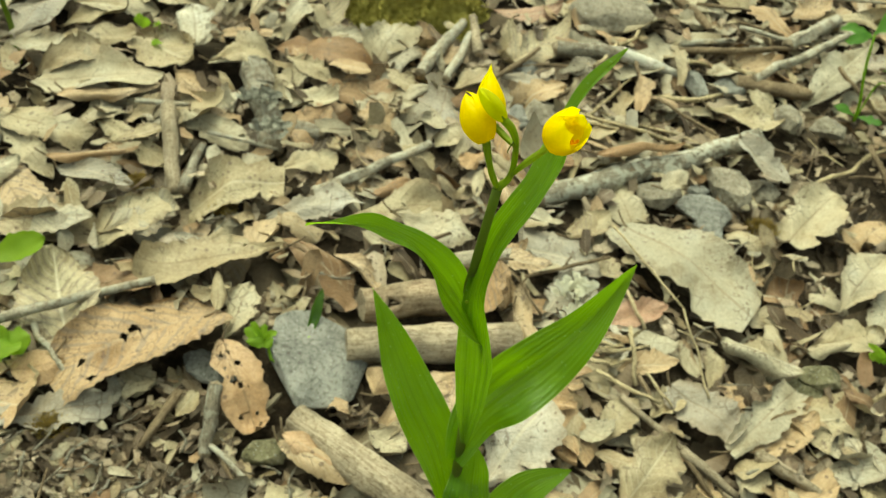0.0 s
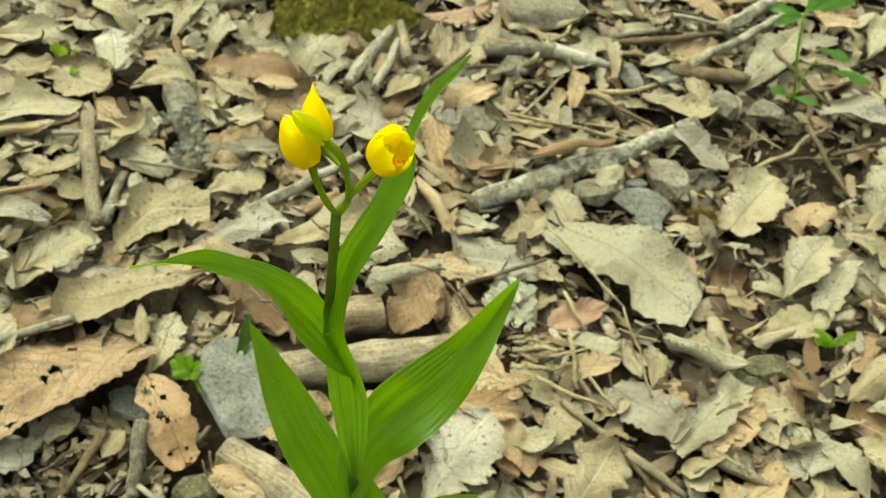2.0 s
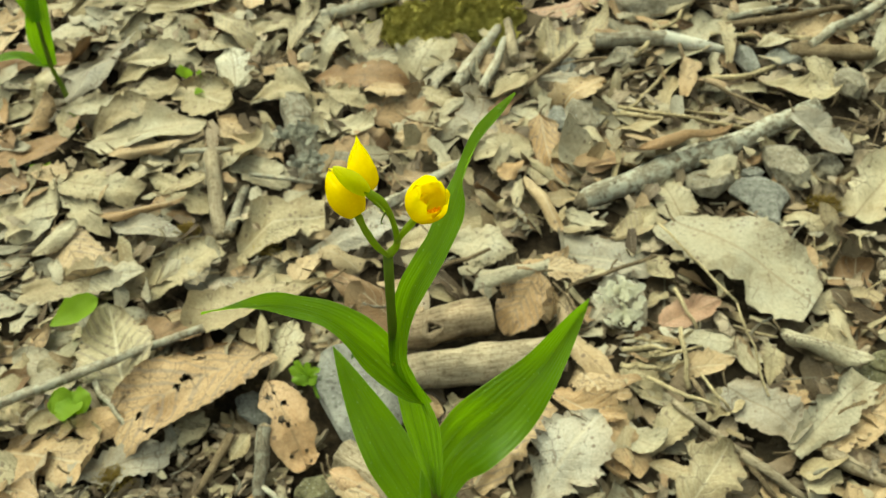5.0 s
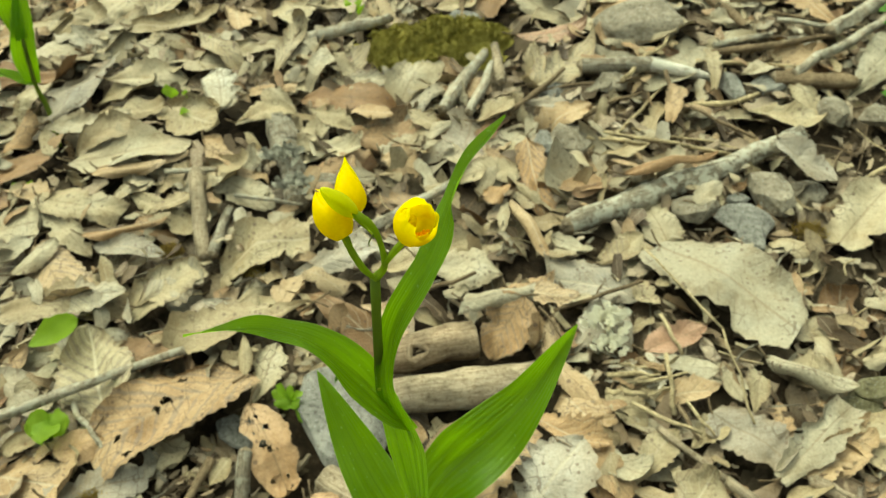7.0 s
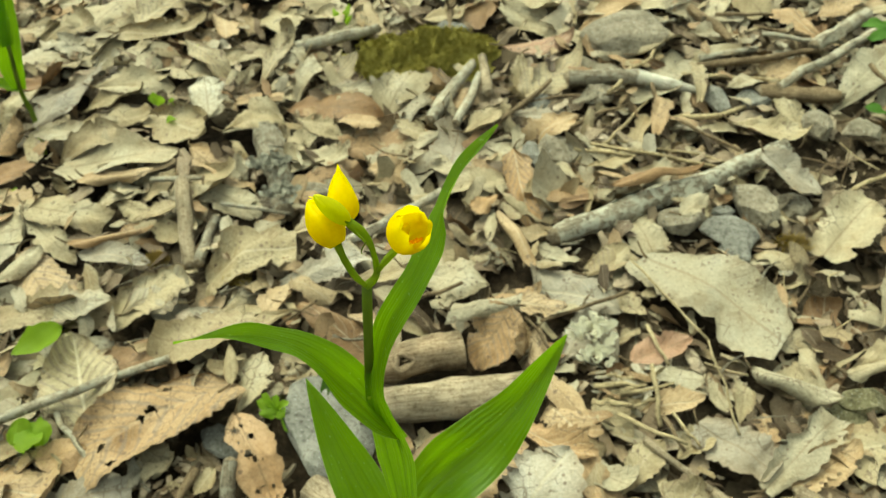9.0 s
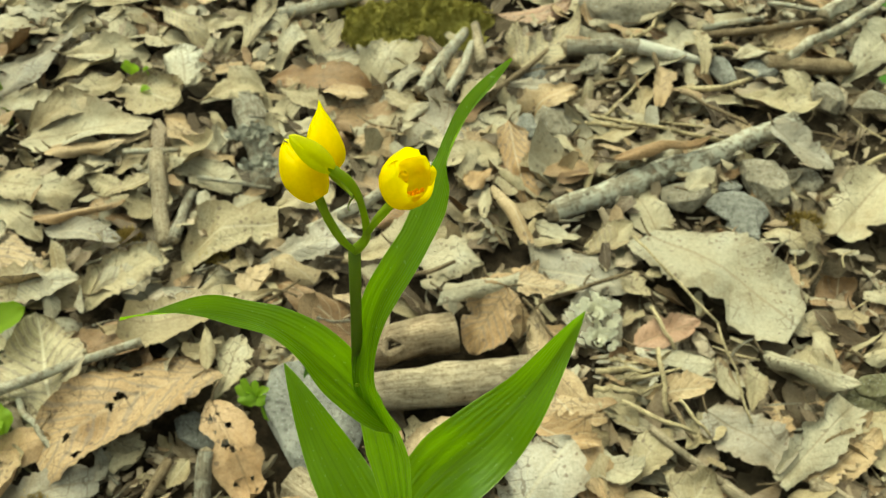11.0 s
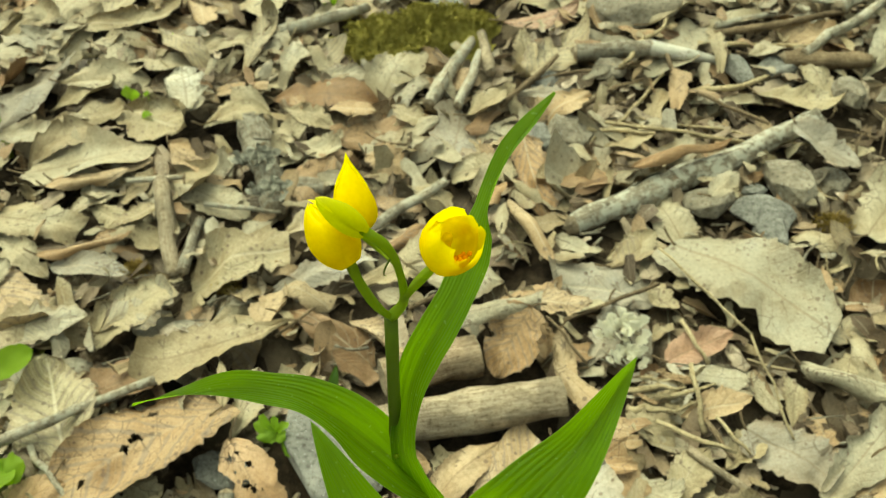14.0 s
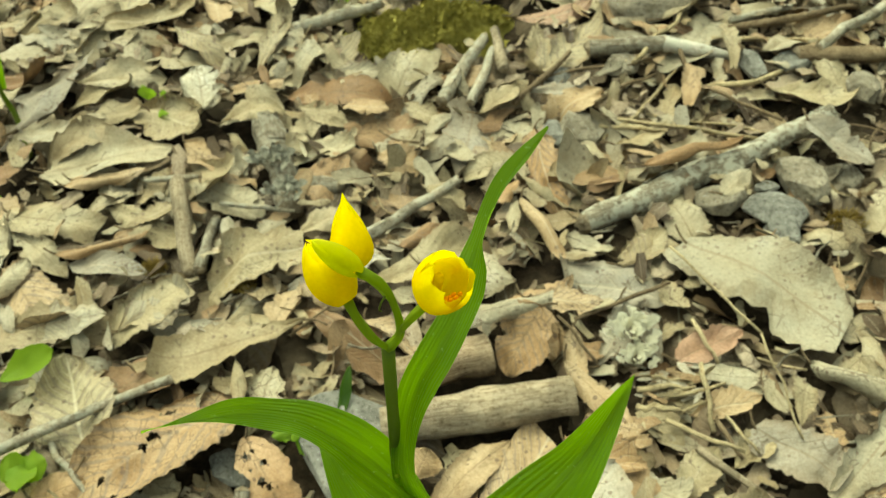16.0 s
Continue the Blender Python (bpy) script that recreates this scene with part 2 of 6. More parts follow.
def green_material(name, dark, light, glow, veins=True):
    m, n, l, b = material(name, 0.4 if veins else 0.52, 0.35 if veins else 0.22)
    geo = n.new("ShaderNodeTexCoord").outputs["Object"]
    uv = n.new("ShaderNodeUVMap")
    sep = n.new("ShaderNodeSeparateXYZ")
    l.new(uv.outputs[0], sep.inputs[0])
    c1 = ramp(n, [(0.3, dark), (0.7, light)])
    l.new(noise_tex(n, l, geo, 55, 3), c1.inputs[0])
    c = c1.outputs[0]
    if veins:
        ph = calc(n, l, "MULTIPLY_ADD", sep.outputs[0], 75.0, calc(n, l, "MULTIPLY", noise_tex(n, l, geo, 40, 2), 5.0))
        stripe = calc(n, l, "MULTIPLY_ADD", calc(n, l, "SINE", ph), 0.5, 0.5)
        # shading of the pleats put into the colour as broad darker bands
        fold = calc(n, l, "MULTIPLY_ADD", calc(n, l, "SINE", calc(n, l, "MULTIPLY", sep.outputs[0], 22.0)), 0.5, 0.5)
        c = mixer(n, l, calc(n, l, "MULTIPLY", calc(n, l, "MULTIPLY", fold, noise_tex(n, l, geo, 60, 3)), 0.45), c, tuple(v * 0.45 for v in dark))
        thin = calc(n, l, "MULTIPLY", calc(n, l, "POWER", stripe, 5.0), noise_tex(n, l, geo, 150, 2))
        c = mixer(n, l, calc(n, l, "MULTIPLY", thin, 0.38), c, tuple(v * 1.5 for v in light))
        mid = calc(n, l, "LESS_THAN", calc(n, l, "ABSOLUTE", calc(n, l, "SUBTRACT", sep.outputs[0], 0.5)), 0.016)
        c = mixer(n, l, calc(n, l, "MULTIPLY", mid, 0.7), c, tuple(v * 0.5 for v in dark))
        rim = calc(n, l, "GREATER_THAN", calc(n, l, "ABSOLUTE", calc(n, l, "SUBTRACT", sep.outputs[0], 0.5)), 0.488)
        c = mixer(n, l, calc(n, l, "MULTIPLY", rim, 0.55), c, (0.34, 0.42, 0.14))
        fleck = ramp(n, [(0.71, (0, 0, 0)), (0.75, (0.6, 0.6, 0.6))])
        l.new(noise_tex(n, l, geo, 700, 1), fleck.inputs[0])
        c = mixer(n, l, fleck.outputs[0], c, (0.3, 0.42, 0.16))
        bump(n, l, b, calc(n, l, "MULTIPLY_ADD", fold, 1.0, calc(n, l, "ADD", stripe, calc(n, l, "MULTIPLY", noise_tex(n, l, geo, 120, 3), 2.0))), 0.5, 0.0006)
    else:
        speck = ramp(n, [(0.35, (0.88, 0.88, 0.82)), (0.6, (1.06, 1.06, 1.0))])
        l.new(noise_tex(n, l, geo, 900, 4, 0.65), speck.inputs[0])
        c = mixer(n, l, 0.7, c, speck.outputs[0], "MULTIPLY")
        line = calc(n, l, "MULTIPLY_ADD", calc(n, l, "SINE", calc(n, l, "MULTIPLY", sep.outputs[0], 38.0)), 0.5, 0.5)
        c = mixer(n, l, calc(n, l, "MULTIPLY", calc(n, l, "POWER", line, 4.0), 0.05), c, tuple(v * 0.7 for v in dark))
        bump(n, l, b, calc(n, l, "MULTIPLY_ADD", line, 0.12, noise_tex(n, l, geo, 260, 4)), 0.35, 0.0006)
    l.new(c, b.inputs["Base Color"])
    tr = n.new("ShaderNodeBsdfTranslucent")
    tr.inputs[0].default_value = (*glow, 1)
    mx = n.new("ShaderNodeMixShader")
    mx.inputs[0].default_value = 0.48 if veins else 0.56
    out = n["Material Output"]
    l.new(b.outputs[0], mx.inputs[1])
    l.new(tr.outputs[0], mx.inputs[2])
    l.new(mx.outputs[0], out.inputs[0])
    return m


SOIL = soil_material()
WOOD = {
    "grey": wood_material("weathered_bark", (0.2, 0.17, 0.115), (0.34, 0.3, 0.225), (0.48, 0.43, 0.335), 0.5),
    "pale": wood_material("bare_wood", (0.18, 0.135, 0.085), (0.31, 0.255, 0.175), (0.43, 0.37, 0.275)),
    "brown": wood_material("brown_twig", (0.09, 0.062, 0.037), (0.2, 0.148, 0.09), (0.31, 0.245, 0.16)),
    "crusted": wood_material("lichen_crusted_bark", (0.13, 0.108, 0.073), (0.26, 0.228, 0.17), (0.4, 0.365, 0.285), 0.75),
    "bark": wood_material("brown_bark", (0.14, 0.095, 0.056), (0.29, 0.222, 0.145), (0.41, 0.34, 0.24)),
    "dark": wood_material("dark_rotten_wood", (0.065, 0.053, 0.037), (0.19, 0.162, 0.118), (0.32, 0.28, 0.22), 0.3),
    "straw": wood_material("straw", (0.34, 0.265, 0.145), (0.47, 0.385, 0.23), (0.58, 0.5, 0.34)),
    "white": wood_material("lichen_white_wood", (0.36, 0.335, 0.27), (0.53, 0.5, 0.43), (0.64, 0.61, 0.54), 0.8),
}
STONES = {
    "grey": stone_material("grey_stone", (0.13, 0.127, 0.11), (0.215, 0.21, 0.185), (0.3, 0.29, 0.255)),
    "tan": stone_material("tan_stone", (0.17, 0.145, 0.1), (0.275, 0.24, 0.18), (0.38, 0.34, 0.265)),
    "mossy": stone_material("mossy_stone", (0.09, 0.083, 0.04), (0.165, 0.15, 0.085), (0.25, 0.225, 0.145)),
}
MOSS = moss_material()
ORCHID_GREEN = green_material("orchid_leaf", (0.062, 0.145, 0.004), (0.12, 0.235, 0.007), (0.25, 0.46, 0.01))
STEM_GREEN = green_material("orchid_stem", (0.1, 0.13, 0.018), (0.19, 0.22, 0.04), (0.24, 0.33, 0.035), False)
BUD_GREEN = green_material("orchid_bud", (0.60, 0.58, 0.012), (0.72, 0.66, 0.02), (0.66, 0.7, 0.03), False)
PETAL = green_material("yellow_petal", (0.84, 0.68, 0.004), (0.9, 0.77, 0.008), (0.95, 0.82, 0.01), False)
OVARY = green_material("orchid_ovary", (0.2, 0.29, 0.02), (0.34, 0.42, 0.04), (0.42, 0.54, 0.04), False)
CREST = green_material("orange_crest", (0.8, 0.36, 0.008), (0.88, 0.46, 0.012), (0.9, 0.5, 0.015), False)
SEEDLING = green_material("seedling_green", (0.08, 0.19, 0.035), (0.15, 0.3, 0.065), (0.2, 0.42, 0.06), False)
SPROUT = green_material("sprout_green", (0.16, 0.27, 0.02), (0.25, 0.38, 0.035), (0.32, 0.5, 0.035), False)

WILTED = green_material("wilted_leaf", (0.02, 0.05, 0.008), (0.06, 0.12, 0.015), (0.1, 0.2, 0.02), False)


# ---- mesh helpers ----
def mesh_object(name, verts, faces, uvs=None, mat=None, parent=None, smooth=True, label="", origin=None):
    me = bpy.data.meshes.new(name)
    me.from_pydata([tuple(v) for v in verts], [], [tuple(f) for f in faces])
    if uvs is not None:
        lay = me.uv_layers.new(name="UVMap")
        idx = np.empty(len(me.loops), dtype=np.int32)
        me.loops.foreach_get("vertex_index", idx)
        lay.data.foreach_set("uv", np.asarray(uvs, dtype=np.float32)[idx].ravel())
    if smooth:
        me.polygons.foreach_set("use_smooth", [True] * len(me.polygons))
    if mat:
        me.materials.append(mat)
    ob = new(name, me)
    if parent:
        ob.parent = parent
    if origin is not None:
        ob.matrix_parent_inverse = Matrix.Translation(-Vector(origin))
    if label:
        tagged(ob, label)
    return ob


def empty(name, place=(0, 0, 0)):
    ob = new(name)
    ob.location = place
    ob.empty_display_size = 0.02
    return ob


def ground_z(x, y):
    """The slope, rising away from the path, with soft humps."""
    z = -0.046 + 0.046 * x + 0.187 * y
    near = max(0.0, 1 - ((x * x + (y - 0.7) ** 2) ** 0.5) / 6)
    z += 0.008 * noise.noise((x * 5.0, y * 5.0, 0.3)) + 0.005 * noise.noise((x * 14, y * 14, 4.1))
    return z + 0.25 * (1 - near) * noise.noise((x * 0.25, y * 0.25, 7.7))


def smooth_curve(pts, n):
    """n points on a Catmull-Rom curve through pts."""
    p = [np.array(q, float) for q in pts]
    p = [2 * p[0] - p[1]] + p + [2 * p[-1] - p[-2]]
    out = []
    segs = len(p) - 3
    for k in range(n):
        s = k / (n - 1) * segs
        i = min(int(s), segs - 1)
        t = s - i
        a, b, c, d = p[i:i + 4]
        out.append(0.5 * (2 * b + (c - a) * t + (2 * a - 5 * b + 4 * c - d) * t * t + (3 * b - a - 3 * c + d) * t ** 3))
    return np.array(out)


def tube(pts, radii, sides=10, rough=0.0, seed=0, caps=True, ribs=0.0):
    """Verts, faces and uvs of a tapered tube along pts."""
    pts = np.asarray(pts, float)
    n = len(pts)
    r = np.interp(np.linspace(0, 1, n), np.linspace(0, 1, len(radii)), radii)
    tan = np.gradient(pts, axis=0)
    tan /= np.linalg.norm(tan, axis=1, keepdims=True)
    ref = np.array((0.0, 0.0, 1.0)) if abs(tan[0][2]) < 0.8 else np.array((1.0, 0.0, 0.0))
    verts, faces, uvs = [], [], []
    run = 0.0
    for i in range(n):
        side = np.cross(tan[i], ref)
        side /= np.linalg.norm(side)
        up = np.cross(side, tan[i])
        if i:
            run += float(np.linalg.norm(pts[i] - pts[i - 1]))
        for k in range(sides):
            a = 2 * math.pi * k / sides
            q = r[i]
            if rough:
                q *= 1 + rough * noise.noise((math.cos(a) * 2 + seed, math.sin(a) * 2, run / max(r[i], 1e-4) * 0.5))
            if ribs:
                q *= 1 + ribs * math.cos(4 * a + run * 260)
            verts.append(pts[i] + q * (math.cos(a) * side + math.sin(a) * up))
            uvs.append((abs(k / sides - 0.5) * 2, run * 12))
    for i in range(n - 1):
        for k in range(sides):
            k2 = (k + 1) % sides
            faces.append((i * sides + k, i * sides + k2, (i + 1) * sides + k2, (i + 1) * sides + k))
    if caps:
        faces.append(tuple(range(sides))[::-1])
        faces.append(tuple((n - 1) * sides + k for k in range(sides)))
    return verts, faces, uvs


# ---- dead leaves ----
def outline(kind, s, rng):
    """Half width of a leaf, 0 to 1, at s along its blade."""
    if kind == "oak":
        w = (np.sin(np.pi * np.clip(s, 0, 1) ** 1.35)) ** 0.8
        w = w * (1 + 0.15 * np.sin(np.pi * s))
    elif kind == "chestnut":
        w = np.sin(np.pi * s ** 0.95) ** 0.75
    elif kind == "round":
        w = np.sin(np.pi * s ** 0.8) ** 0.6
    elif kind == "sheet":
        w = np.interp(s, np.linspace(0, 1, 6), (0.55, 0.92, 1.0, 0.95, 0.9, 0.5)) * np.interp(s, np.linspace(0, 1, 12), rng.uniform(0.86, 1.06, 12))
    elif kind == "shard":
        w = np.interp(s, np.linspace(0, 1, 7), rng.uniform(0.45, 1.0, 7)) * np.clip(np.minimum(s, 1 - s) * 9, 0.12, 1)
    else:
        w = np.sin(np.pi * s ** 0.85) ** 0.7
    return w / max(w.max(), 1e-6)


def leaf_sheet(length, width, kind, bow, cup, twist, seed, nu=22, nv=8, ragged=0.08):
    """A dry leaf blade along +x, its upper side up: verts, faces, uvs. A thin sheet that is rolled, bent and creased, not stretched."""
    rng = np.random.RandomState(seed)
    s = np.linspace(0, 1, nu)
    torn = ("shard", "sheet") if rng.uniform() < 0.55 else ("shard", "sheet", "oak", "plain")
    # a broken leaf lacks its foot or its tip
    span = (rng.uniform(0, 0.3), rng.uniform(0.68, 1.0)) if kind in torn[2:] else (0.0, 1.0)
    half = outline(kind, span[0] + (span[1] - span[0]) * s, rng) * width / 2
    deep = {"oak": rng.uniform(0.06, 0.22), "chestnut": 0.08, "sheet": 0.035, "shard": 0.03}.get(kind, 0.04) * ragged / 0.07
    # forward teeth where the side veins meet the rim
    edges = []
    for k in range(2):
        tooth = np.mod((s - 0.28) * 9.0 + 0.5, 1.0)
        e = 1 - deep * (1 - tooth) * np.clip((1 - s) * 6, 0.2, 1)
        jag = rng.normal(0, {"shard": 0.06, "sheet": 0.045}.get(kind, 0.035), min(nu, 40))
        e += np.interp(s, np.linspace(0, 1, len(jag)), jag)
        if kind in torn:
            # broken away along straight tears
            e *= np.interp(s, np.sort(np.concatenate([[0, 1], rng.uniform(0, 1, 4)])), rng.uniform(0.45 if kind == "shard" else (0.85 if nu > 30 else 0.62), 1.08, 6))
        if kind in ("oak", "plain", "round") or kind == "sheet" and nu < 80:
            for j in range(rng.randint(0, 5)):
                at, wide, bite = rng.uniform(0.15, 0.95), rng.uniform(0.015, 0.09), rng.uniform(0.1, 0.45)
                e *= np.where(np.abs(s - at) < wide, 1 - bite * (1 - np.abs(s - at) / wide * 0.6), 1)
        edges.append(e)
    q = np.linspace(-1, 1, nv + 1)
    ph = rng.uniform(0, 6.283, 8)
    S, Q = s[:, None], q[None, :]
    A = np.abs(Q)
    arc = half[:, None] * np.where(Q < 0, edges[0][:, None], edges[1][:, None]) * Q
    # across: one roll for the blade and another for each rim
    cup *= 0.6 if abs(cup) < 0.5 else 0.9
    kap = 8 * cup / width * (0.7 + 0.5 * np.sin(ph[0] + S * 2.6))
    roll = np.where(rng.uniform(size=2) < 0.6, rng.uniform(-0.9, 2.3, 2), 0.0)
    side = np.where(Q < 0, roll[0], roll[1]) * (0.55 + 0.45 * np.sin(ph[1] + S * 3.4 + (Q > 0) * 2.0))
    theta = kap * arc + np.sign(Q) * side * np.clip((A - 0.45) / 0.55, 0, 1) ** 1.5
    mid = nv // 2
    step = np.diff(arc, axis=1)
    mean = (theta[:, 1:] + theta[:, :-1]) / 2
    yc = np.concatenate([np.zeros((nu, 1)), np.cumsum(step * np.cos(mean), axis=1)], axis=1)
    zc = np.concatenate([np.zeros((nu, 1)), np.cumsum(step * np.sin(mean), axis=1)], axis=1)
    yc -= yc[:, mid:mid + 1]
    zc -= zc[:, mid:mid + 1]
    # along: bowed, the tip curled on some
    tipcurl = rng.uniform(-1.0, 2.4) * (rng.uniform() < 0.5)
    phi = bow * 1.6 * (1 - 2 * s) + 0.12 * np.sin(ph[2] + s * 9) + tipcurl * np.clip((s - 0.68) / 0.32, 0, 1) ** 1.4
    ds = length / (nu - 1)
    pm = (phi[1:] + phi[:-1]) / 2
    X = np.concatenate([[0], np.cumsum(ds * np.cos(pm))])
    Z = np.concatenate([[0], np.cumsum(ds * np.sin(pm))])
    x = X[:, None] - np.sin(phi)[:, None] * zc
    if kind in torn:
        shear = 0.3 if kind == "sheet" and nu > 30 else 0.9
        x = x + yc * (rng.uniform(-shear, shear) * (1 - S) + rng.uniform(-shear, shear) * S)
    z = Z[:, None] + np.cos(phi)[:, None] * zc
    bend = rng.uniform(-0.22, 0.22)
    y = yc + bend * length * S * (1 - S) * 0.6
    z = z + twist * width * Q * (S - 0.4)
    # the blade buckles between its veins
    vein = np.abs(np.mod((S - 0.28 * A) * 9.0, 1.0) - 0.5)
    z = z + width * rng.uniform(0.002, 0.016) * (vein - 0.25) * np.clip(A * 2.5, 0, 1)
    z = z + width * 0.03 * np.sin(ph[3] + S * 11 + Q * 2.5) * A + width * 0.022 * np.sin(ph[4] + S * 6 - Q * 5)
    # crumpled by drying
    for k in range(5):
        g, wave = rng.uniform(0, 6.283), rng.uniform(9, 26)
        z = z + width * 0.14 / wave * np.sin(wave * (S * math.cos(g) + Q * 0.3 * math.sin(g)) + rng.uniform(0, 6.283)) * (0.4 + A)
    for k in range(3):
        g = rng.uniform(0, 6.283)
        cut = rng.uniform(0.0, 0.24) * length if k else rng.uniform(-0.05, 0.1) * width
        z = z + rng.uniform(-0.5, 0.42) * np.maximum(0.0, (S - 0.5) * length * math.cos(g) + yc * math.sin(g) - cut)
    z = z - z.mean()
    verts = np.stack([x, y, z], axis=2).reshape(-1, 3)
    uvs = np.stack([np.broadcast_to(Q * 0.5 + 0.5, x.shape), np.broadcast_to(S, x.shape)], axis=2).reshape(-1, 2)
    m = nv + 1
    faces = [(i * m + k, (i + 1) * m + k, (i + 1) * m + k + 1, i * m + k + 1) for i in range(nu - 1) for k in range(nv)]
    return verts, faces, uvs


leaf_count = [0]
COVERED = []  # stretches of ground already taken: two ends and half a width


def cover(a, b, half):
    COVERED.append((a[0], a[1], b[0], b[1], half))


def taken(x, y, slack):
    """How deep a place lies inside a covered stretch; negative outside all of them."""
    c = np.array(COVERED)
    ax, ay, bx, by, h = c.T
    dx, dy = bx - ax, by - ay
    t = np.clip(((x - ax) * dx + (y - ay) * dy) / (dx * dx + dy * dy + 1e-9), 0, 1)
    return float(np.max(h + slack - np.hypot(x - ax - t * dx, y - ay - t * dy)))


LEAF_WORDS = {
    "pale": "pale beige dried leaf with a toothed edge",
    "grey": "grey weathered dried leaf with a torn edge",
    "tan": "tan dried leaf, curled and spotted",
    "brown": "dark brown dried leaf, rolled at its edge",
    "veined": "beige dried leaf with a dark vein pattern",
    "cracked": "large tan dried leaf, cracked and torn",
    "sunlit_pale": "dried leaf standing half upright, its colour brightened as if sunlit",
    "copper": "coppery orange-brown curled dried leaf",
    "rust": "dull reddish brown dried leaf",
}


def dead_leaf(base, tip, width, kind="oak", tone="pale", bow=0.15, cup=0.2, twist=0.0, holes=0, label=""):
    """One dry leaf lying from base to tip."""
    leaf_count[0] += 1
    seed = leaf_count[0]
    a, b = np.array(base), np.array(tip)
    length = float(np.linalg.norm(b - a))
    if cup >= 0.5:
        cup = -cup  # rolled leaves lie with their edges down
    fine = (84, 40) if holes else (40, 10)
    v, f, uv = leaf_sheet(length, width, kind, bow, cup, twist, seed, *fine, 0.07)
    if holes:
        # insect holes: small rounded gaps in the blade
        rng = np.random.RandomState(seed)
        spots = rng.uniform((0.15, 0.2), (0.9, 0.8), (holes, 2))
        size = rng.uniform(0.01, 0.036, holes)
        mid = uv[np.array(f)].mean(axis=1)
        away = np.hypot((mid[:, None, 1] - spots[None, :, 0]), (mid[:, None, 0] - spots[None, :, 1]) * width / length) / size[None, :]
        f = [q for q, d in zip(f, away.min(axis=1) * rng.uniform(0.7, 1.6, len(f))) if d > 1]
    ax = (b - a) / length
    up = np.array((-0.046, -0.187, 1.0))
    ay = np.cross(up, ax)
    ay /= np.linalg.norm(ay)
    az = np.cross(ax, ay)
    w = v[:, :1] * ax + v[:, 1:2] * ay + v[:, 2:] * az
    ob = mesh_object("dead_leaf", w, f, uv, LEAF_MATS[tone])
    cover(a + (b - a) * 0.12, b - (b - a) * 0.12, width * 0.34)
    ob.location = tuple(a)
    tagged(ob, label or LEAF_WORDS[tone] + ", on the forest floor", "dead leaf", "dead leaves on the slope")
    # the leaf stalk
    st = np.array([(0.02 * length, 0, 0), (-0.05 * length, 0.004, 0.001), (-0.11 * length, 0.01, 0.0)]) + np.array((0, 0, v[5, 2]))
    sw = st[:, :1] * ax + st[:, 1:2] * ay + st[:, 2:] * az
    tv, tf, tu = tube(smooth_curve(sw, 5), [0.0011, 0.0008, 0.001], 5)
    mesh_object("leaf_stalk", tv, tf, tu, WOOD["brown"], ob)
    return ob


def litter(name, count, area, sizes, mat, seed, low, high, nu, nv, tilt, label, slack=None, kinds=("oak", "sheet", "shard", "chestnut", "oak", "shard", "sheet", "plain"), ring=None):
    """Countless dry leaves on the slope as one mesh."""
    rng = np.random.RandomState(seed)
    V, F, U = [], [], []
    base = 0
    shapes = []
    for k in range(28):
        kind = kinds[k % len(kinds)]
        shapes.append(leaf_sheet(1.0, rng.uniform(0.42, 0.62) if kind != "chestnut" else 0.3, kind, rng.uniform(-0.12, 0.25), rng.uniform(-0.3, 0.4),
                                 rng.uniform(-0.25, 0.25), seed * 100 + k, nu, nv, 0.07))
    (x0, x1), (y0, y1) = area
    for i in range(count):
        x, y = rng.uniform(x0, x1), rng.uniform(y0, y1)
        if ring:
            # thinning out with distance from the trodden spot
            r, g = ring[0] + (ring[1] - ring[0]) * rng.uniform() ** 1.7, rng.uniform(0, 6.283)
            x, y = 0.05 + r * math.cos(g), 0.8 + r * math.sin(g) * 0.85
        elif abs(x - 0.05) > 0.62 or abs(y - 0.8) > 0.5:
            # an uneven outer edge
            if math.hypot((x - 0.05) / 1.0, (y - 0.8) / 0.72) > 0.92 + 0.35 * noise.noise((x * 3, y * 3, 9.0)):
                continue
        v, f, uv = shapes[rng.randint(len(shapes))]
        size = rng.uniform(*sizes)
        if slack is not None and taken(x, y, slack * size) > 0:
            continue
        ht = rng.uniform(low, high)
        m = Euler((rng.normal(0, tilt), rng.normal(0, tilt), rng.uniform(0, 6.283))).to_matrix()
        lean = Euler((0.184, -0.046, 0)).to_matrix()
        m = np.array(lean @ m)
        c = v - np.array((0.5, 0, 0))
        w = (c * size) @ m.T + np.array((x, y, ground_z(x, y) + ht))
        V.append(w)
        F.extend([(a + base, b + base, c2 + base, d + base) for a, b, c2, d in f])
        U.append(uv)
        base += len(v)
    ob = mesh_object(name, np.concatenate(V), F, np.concatenate(U), mat)
    return tagged(ob, label, "leaf litter", kind="stuff")


# ---- ground ----
def ground_sheet():
    d = np.concatenate([np.arange(0, 1.3, 0.02), 1.3 * 1.12 ** np.arange(0, 34)])
    xs = np.concatenate([-d[:0:-1], d])
    ys = xs + 0.7
    n = len(xs)
    verts = [(x, y, ground_z(x, y)) for y in ys for x in xs]
    faces = [(j * n + i, j * n + i + 1, (j + 1) * n + i + 1, (j + 1) * n + i) for j in range(n - 1) for i in range(n - 1)]
    ob = mesh_object("ground", verts, faces, None, SOIL)
    return tagged(ob, "sloping dark forest soil under leaf litter", "ground", kind="structure")


ground_sheet()


